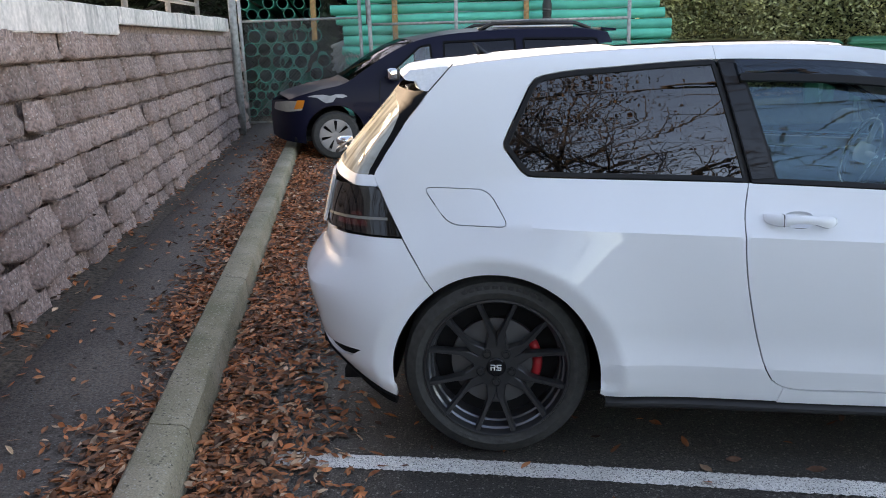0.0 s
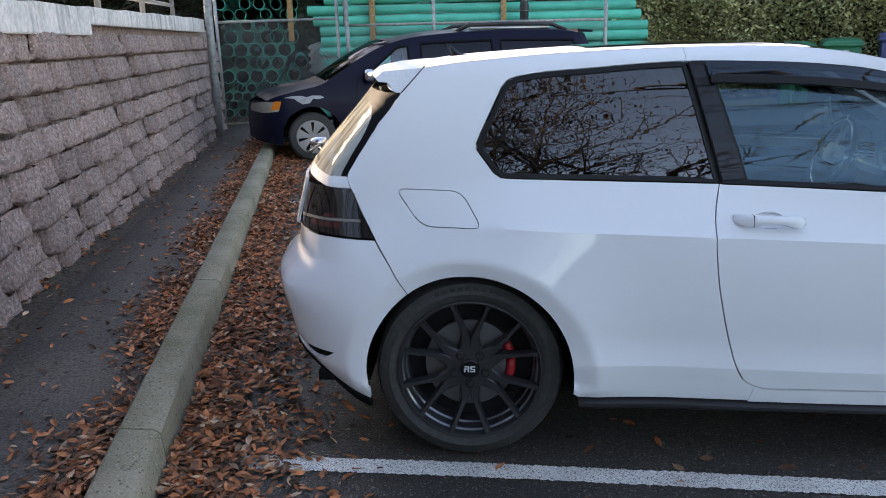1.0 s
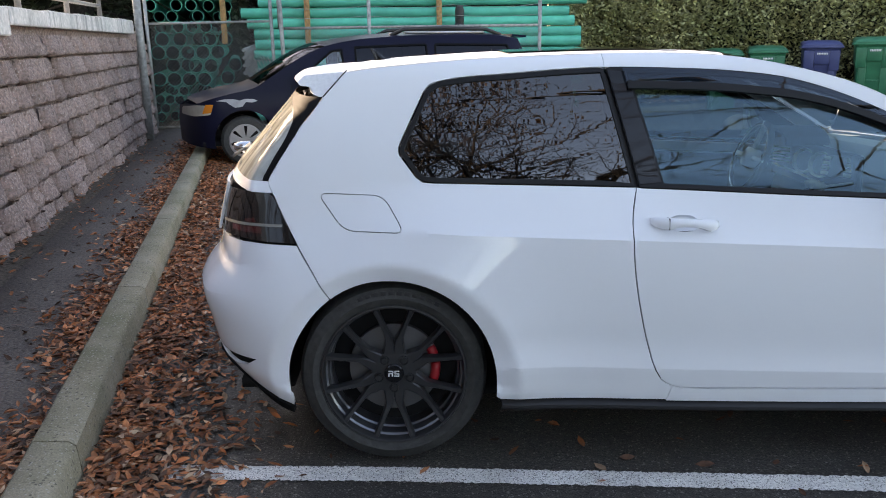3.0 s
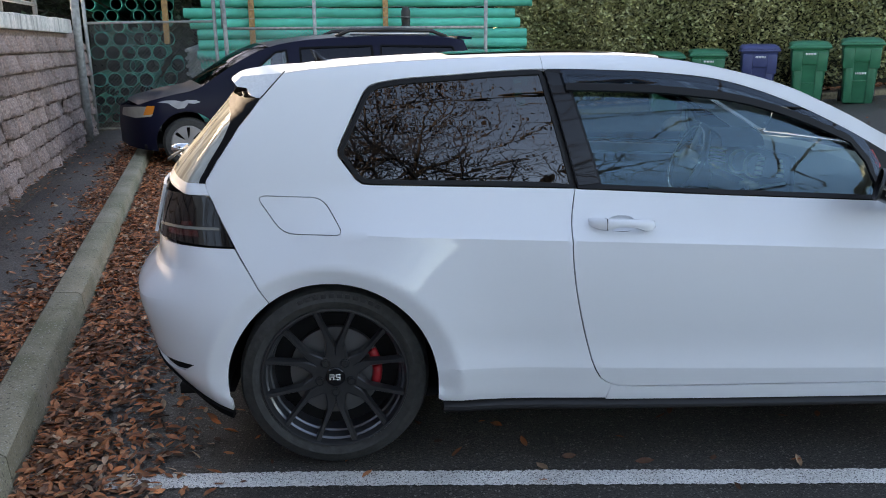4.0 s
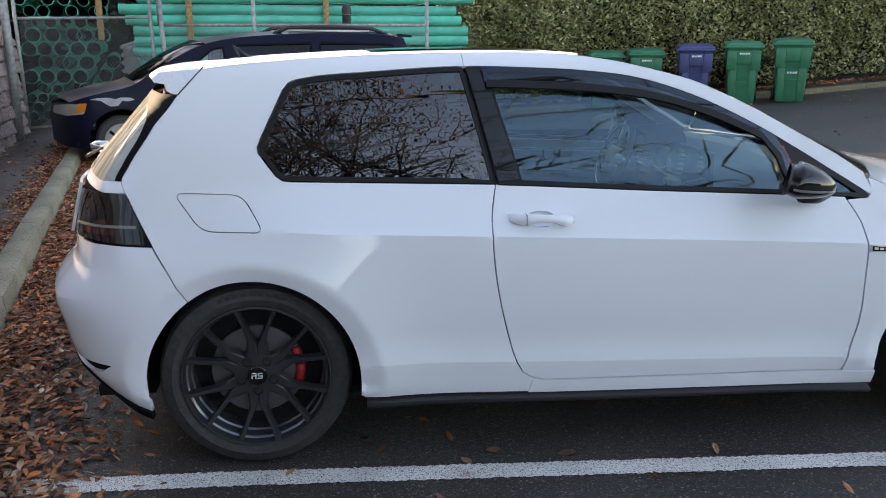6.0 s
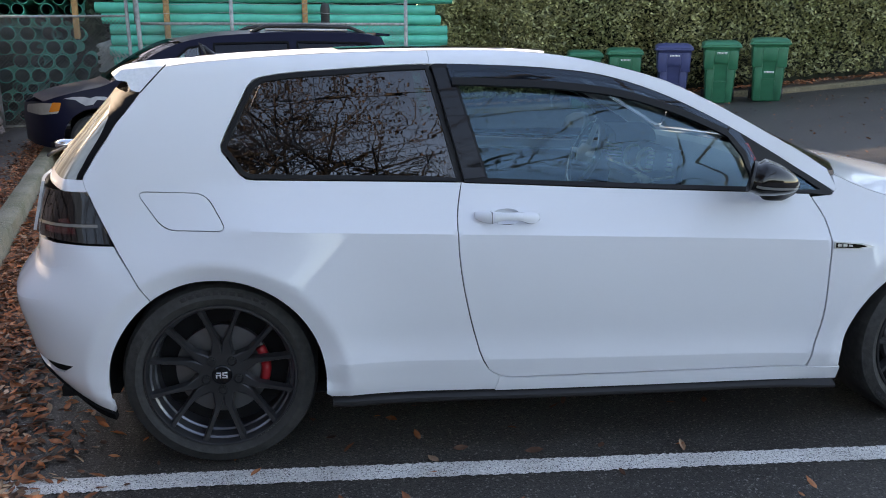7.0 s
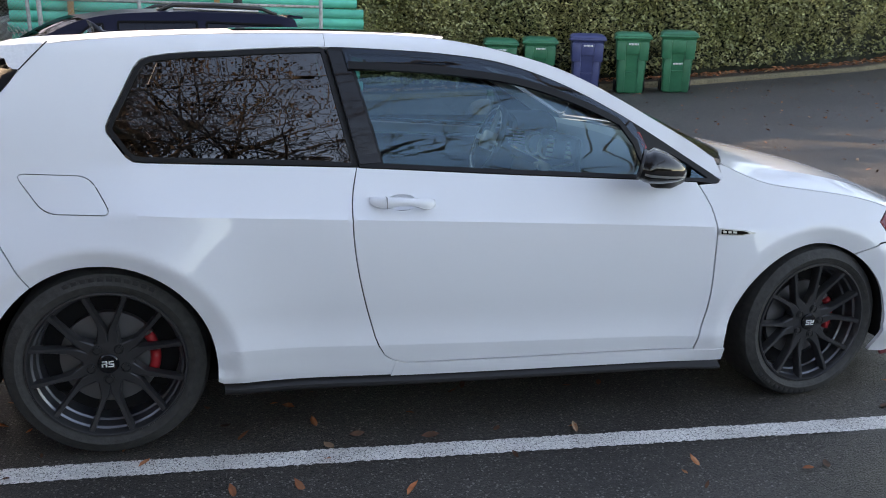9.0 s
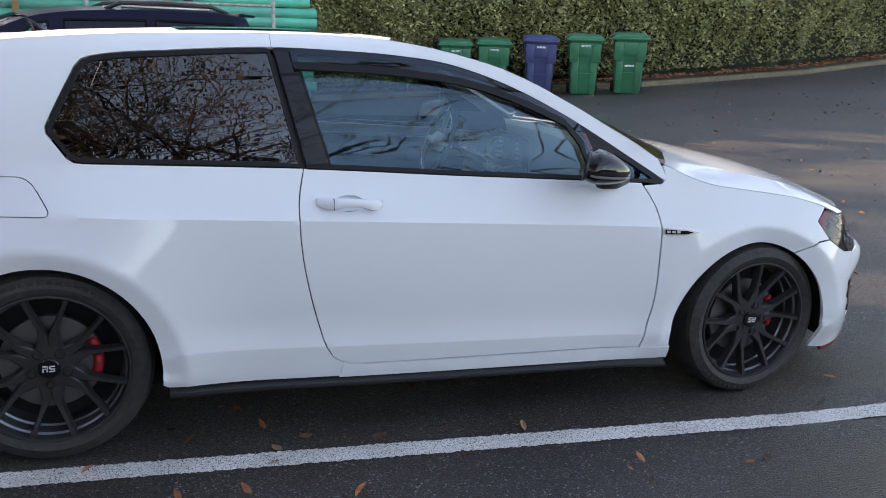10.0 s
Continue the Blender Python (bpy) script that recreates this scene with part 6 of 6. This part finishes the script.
    for x in (0.95, 3.95):
        for y, sg in ((0.03, 1), (2 * half - 0.03, -1)):
            fl = Matrix.Translation((x, y, 0.325)) @ (Matrix.Rotation(math.pi, 4, "Z") if sg < 0 else Matrix())
            wh = part("wheel", revolve([(0.225, 0.0), (0.29, 0.0), (0.322, 0.03), (0.325, 0.19), (0.22, 0.2), (0.215, 0.03), (0.225, 0.0)], 48), M_rubber, van)
            wh.matrix_basis = fl
            part("rim", revolve([(0.222, 0.012), (0.205, 0.008), (0.195, 0.05), (0.19, 0.18)], 48), M_vanrim, wh)
            bm = bmesh.new()
            for k in range(7):
                t = 2 * math.pi * k / 7 + 0.2
                d, n = Vector((math.cos(t), 0, math.sin(t))), Vector((-math.sin(t), 0, math.cos(t)))
                rr = [[bm.verts.new(d * r + n * w * q + Vector((0, yy, 0))) for q in (-1, 1)] for r, w, yy in ((0.05, 0.022, 0.02), (0.10, 0.034, 0.014), (0.16, 0.054, 0.012), (0.205, 0.076, 0.012))]
                for a, b in zip(rr, rr[1:]):
                    bm.faces.new((a[0], a[1], b[1], b[0]))
            part("spokes", thicken(bm, 0.012), M_vanrim, wh)
            part("hub_cap", revolve([(0.001, 0.008), (0.05, 0.01), (0.06, 0.03)], 24), M_vanrim, wh)
            part("brake_disc", revolve([(0.001, 0.09), (0.2, 0.09)], 24), M_dark, wh)
            well = grid(20, 3, lambda a, b: Vector((x + 0.40 * math.cos(math.pi * (1.1 - 1.2 * a)), (0.03 + 0.35 * b) if sg > 0 else 2 * half - 0.03 - 0.35 * b, 0.33 + 0.40 * math.sin(math.pi * (1.1 - 1.2 * a)))))
            part("arch_liner", well, M_dark, van)


make_minivan()


# ---- fallen leaves ----
def make_leaves(name, spots, label, size=0.07, seed=3):
    """Curled pointed leaves lying at the given (x, y, z) places."""
    rnd = random.Random(seed)
    verts, faces = [], []
    for x, y, z in spots:
        s = size * rnd.uniform(0.55, 1.35)
        m = Matrix.Translation((x, y, z)) @ Euler((rnd.gauss(0, 0.28), rnd.gauss(0, 0.28), rnd.uniform(0, 6.28))).to_matrix().to_4x4()
        c = rnd.uniform(-0.12, 0.35)
        k = len(verts)
        for u, v in ((-0.55, 0), (-0.2, -0.19), (0.15, -0.2), (0.55, 0.02), (0.15, 0.2), (-0.2, 0.19), (-0.2, 0), (0.15, 0)):
            verts.append(tuple(m @ Vector((u * s, v * s, s * (c * (abs(v) * 2.2) + 0.25 * c * u * u)))))
        faces += [(k, k + 1, k + 6), (k + 1, k + 2, k + 7, k + 6), (k + 2, k + 3, k + 7), (k + 3, k + 4, k + 7), (k + 4, k + 5, k + 6, k + 7), (k + 5, k, k + 6)]
    me = bpy.data.meshes.new(name)
    me.from_pydata(verts, [], faces)
    for mat in (M_leaf, M_leafpale, M_leafdark):
        me.materials.append(mat)
    kinds = [rnd.choices((0, 1, 2), (0.68, 0.08, 0.24))[0] for _ in spots]
    for i, p in enumerate(me.polygons):
        p.material_index = kinds[i // 6]
    return tagged(new(name, me), label, "leaves", kind="stuff")


def scatter():
    rnd = random.Random(21)
    gutter, bank, path = [], [], []
    for i in range(27000):                    # banked against the kerb on the car park's side
        y = -2.5 + 12.0 * rnd.random() ** 1.25
        d = abs(rnd.gauss(0, 0.27)) + 0.01
        if d > 0.9 or 0.6 * noise.noise((y * 1.3, d * 3, 5)) + 0.75 - d * 0.95 < rnd.random() * 0.9:
            continue
        gutter.append((along(-0.99, y) + d, y, 0.008 + 0.035 * rnd.random() * max(0, 1 - d * 2)))
    for i in range(12000):                    # on the path's edge
        y = -2.5 + 12.0 * rnd.random() ** 1.2
        d = abs(rnd.gauss(0, 0.15))
        if d > 0.5 or 0.7 * noise.noise((y * 1.1, d * 3, 9)) + 0.7 - d * 1.6 < rnd.random() * 1.0:
            continue
        bank.append((along(-1.17, y) - d, y, 0.095 + 0.03 * rnd.random() * max(0, 1 - d * 3)))
    for i in range(1300):                     # strewn over the path and along the wall's foot
        y = -2.5 + 12.0 * rnd.random()
        d = rnd.random() * 0.85 if rnd.random() < 0.45 else 0.95 - abs(rnd.gauss(0, 0.1))
        path.append((along(-1.2, y) - d, y, 0.10))
    lot = []
    for i in range(170):
        x, y = rnd.uniform(-0.9, 3.5), rnd.uniform(-1.0, 0.5)
        if rnd.random() < 0.6 - 0.2 * x:
            lot.append((x, y, ground_z(x, y) + 0.008))
    for i in range(400):
        x, y = rnd.uniform(-1.5, 1.0), rnd.uniform(0.5, 7)
        lot.append((along(-0.4, y) + abs(rnd.gauss(0, 0.5)), y, ground_z(x, y) + 0.008))
    for i in range(1500):                    # crumbs and bits blown over the open asphalt
        x, y = rnd.uniform(3, 16), rnd.uniform(-1.5, 12)
        lot.append((x, y, ground_z(x, y) + 0.008))
    make_leaves("gutter_leaves", gutter, "thick drift of rust-brown fallen leaves", 0.044, 3)
    make_leaves("kerbside_leaves", bank, "brown fallen leaves banked on the footpath", 0.043, 4)
    make_leaves("path_leaves", path, "scattered brown leaves on the dark footpath", 0.045, 5)
    make_leaves("lot_leaves", lot, "few loose orange leaves on the asphalt", 0.05, 6)
    bed = []
    for i in range(2500):
        p, nn = hedge_xy(rnd.random() * (len(HEDGE) - 1) * 0.999)
        o = 0.05 + 0.5 * rnd.random()
        bed.append((p.x + nn.x * o, p.y + nn.y * o, ground_z(p.x, 0) + 0.15 + 0.03 * rnd.random()))
    make_leaves("bed_leaves", bed, "brown leaf litter under the hedge", 0.11, 7)


scatter()


# ---- trees on the far side of the car park, mirrored in the car's windows ----
def make_tree(x, y, height, seed, foliage=0.0, spread=1.0, foot=None, leaves=1, thick=75, leaf_from=0.0):
    rnd = random.Random(seed)
    t = thing("tree", "bare autumn tree with fine spreading branches" if foliage < 0.5 else "tall evergreen tree added to block light, with drooping dark boughs", "tree", at=Matrix.Translation((x, y, ground_z(x, y) if foot is None else foot)))
    bm = bmesh.new()
    tips = []

    def grow(p, d, length, r, level):
        pts = [p]
        for i in range(4):
            d = (d + Vector((rnd.gauss(0, 0.13), rnd.gauss(0, 0.13), rnd.gauss(0.04, 0.08)))).normalized()
            p = p + d * length / 4
            pts.append(p)
        add_tube(bm, pts, r, 8 if level == 0 else 5 if level == 1 else 3, r * 0.5, caps=False)
        if level >= 4 or length < 0.25:
            tips.extend(pts[2:])
            return
        for i in range(rnd.randint(3, 6) if level else 12):
            q = pts[rnd.randint(1 if level else 2, 4)]
            side = Vector((rnd.gauss(0, 1), rnd.gauss(0, 1), rnd.gauss(0.35, 0.5))).normalized()
            grow(q, (d * 0.6 + side * 0.9 * spread).normalized(), length * (rnd.uniform(0.45, 0.68) if level else rnd.uniform(1.2, 1.8)), r * (0.5 if level else 0.42), level + 1)
    if foliage < 0.5:
        grow(Vector((0, 0, -0.1)), Vector((0, 0, 1)), height * 0.25, height * 0.012, 0)
        part("trunk", bm, M_bark, t)
        if foliage > 0:
            pts = [p + Vector((rnd.gauss(0, 0.12), rnd.gauss(0, 0.12), rnd.gauss(0, 0.12))) * (1 if k == 0 else 2.4) for p in tips if p.z > leaf_from for k in range(leaves) if rnd.random() < foliage]
            leaf_cloud("crown", pts, 0.16 if leaves < 2 else 0.11, M_deadleaf, t, rnd)
    else:
        add_tube(bm, [(0, 0, -0.1), (0.1, 0, height * 0.5), (0, 0.1, height)], 0.3, 8, 0.03)
        pts = []
        for k in range(90):
            z = height * (0.12 + 0.86 * k / 90)
            ln = (height - z) * 0.26 * rnd.uniform(0.6, 1.2) + 0.3
            a = rnd.uniform(0, 6.28)
            e = Vector((math.cos(a) * ln, math.sin(a) * ln, z - ln * 0.25))
            add_tube(bm, [(0, 0, z), e], 0.04, 4, 0.01, caps=False)
            for i in range(int(ln * thick)):
                w = rnd.random() ** 0.7
                pts.append(Vector((0, 0, z)).lerp(e, w) + Vector((rnd.gauss(0, 0.16), rnd.gauss(0, 0.16), rnd.gauss(-0.12, 0.16))))
        part("trunk", bm, M_bark, t)
        leaf_cloud("crown", pts, 0.16, M_needle, t, rnd)
    return t


make_tree(-5.6, -8.4, 20.0, 31, 0.49, 1.0, leaves=4, leaf_from=7.5)
make_tree(-2.6, -9.0, 22.0, 32, 0.49, 0.9, leaves=6, leaf_from=8.0)
make_tree(-2.5, -7.8, 17.5, 37, 0.49, 0.6, leaves=12, leaf_from=5.0)
make_tree(-7.5, -11.0, 18.0, 34, 0.3, 1.1)
# above the retaining wall and behind the pipe yard: trees added to block the sun
make_tree(-9.0, 2.5, 12.0, 41, 0.5, foot=1.9)
make_tree(-13.5, 13.0, 14.0, 42, 0.7, foot=2.0)
make_tree(-15.2, 12.0, 15.0, 43, 1.0, foot=2.2, thick=150)
make_tree(-7.2, 16.1, 15.0, 51, 1.0)
make_tree(-7.0, 18.5, 16.0, 44, 1.0, thick=26)
make_tree(-2.5, 20.0, 17.0, 45, 1.0)
make_tree(1.5, 19.5, 15.0, 46, 1.0)
make_tree(-4.8, 21.0, 17.0, 47, 1.0, thick=26)
make_tree(5.5, 22.5, 16.0, 49, 1.0)
make_tree(9.5, 23.5, 16.0, 50, 1.0)
make_tree(-19.0, 20.0, 18.0, 57, 1.0, thick=170)
make_tree(-22.5, 22.0, 18.0, 58, 1.0, thick=150)
make_tree(-17.3, 16.0, 15.0, 59, 1.0, thick=150)
# tall unseen evergreens past the hedge, added to darken the sky in the bonnet's gloss
make_tree(13.5, 20.5, 17.0, 52, 1.0)
make_tree(17.0, 18.5, 16.0, 53, 1.0)
make_tree(20.5, 16.0, 17.0, 54, 1.0)
make_tree(12.0, 26.0, 19.0, 55, 1.0)


def make_railing():
    r = thing("railing", "galvanised pipe railing on top of the wall", "railing")
    ys = [2.6, 4.6, 6.4, 8.2]
    for y in ys:
        p = wall_pt(y, 1.66 + 0.011 * y, -0.12)
        part("post", tube([p, p + Vector((0, 0, 1.05))], 0.028, 10), M_galv, r)
    for dz in (0.14, 1.03):
        part("rail", tube([wall_pt(y, 1.66 + 0.011 * y + dz, -0.12) for y in ys], 0.022, 10), M_galv, r)


make_railing()


def make_shrubs():
    rnd = random.Random(77)
    # made-up shrubs that darken the pale gap behind the pipes
    h = thing("shrub_backdrop", "dark evergreen shrubs added as a backdrop behind the pipe yard", "shrubs", kind="stuff")
    # near-black sheet painted as the shade inside the shrubs
    part("shrub_core", grid(30, 8, lambda a, b: Vector((-18 + 21 * a, 17.6 + 0.4 * noise.noise((a * 30, b * 5, 2)), 4.2 * b + 0.5 * noise.noise((a * 20, 0, 4)) * b))), M_hedgeshade, h, smooth=False)
    pts = [(rnd.uniform(-18, 3), 17.2 + rnd.gauss(0, 0.25), 4.3 * rnd.random() ** 0.9) for i in range(9000)]
    leaf_cloud("shrub_leaves", pts, 0.2, M_needle, h, rnd)


make_shrubs()


def make_far_row():
    """A long unseen belt of evergreens added on the aisle's far side, to darken the foot of the mirrored sky."""
    rnd = random.Random(78)
    h = thing("shrub_belt", "long unseen belt of dark evergreen shrubs added across the aisle", "shrubs", kind="stuff")
    # this sheet's colour is the belt's inner shade
    part("shrub_core", grid(60, 8, lambda a, b: Vector((-26 + 62 * a, -17.0 - 0.5 * noise.noise((a * 40, b * 5, 7)), ground_z(-26 + 62 * a, 0) + (3.0 + 0.8 * noise.noise((a * 25, 0, 9))) * b))), M_hedgeshade, h, smooth=False)
    pts = []
    for i in range(11000):
        x = rnd.uniform(-26, 36)
        top = 3.1 + 0.8 * noise.noise(((x + 26) / 62 * 25, 0, 9))
        pts.append((x, -16.6 + rnd.gauss(0, 0.3), ground_z(x, 0) + top * rnd.random() ** 0.85))
    leaf_cloud("shrub_leaves", pts, 0.26, M_needle, h, rnd)


make_far_row()
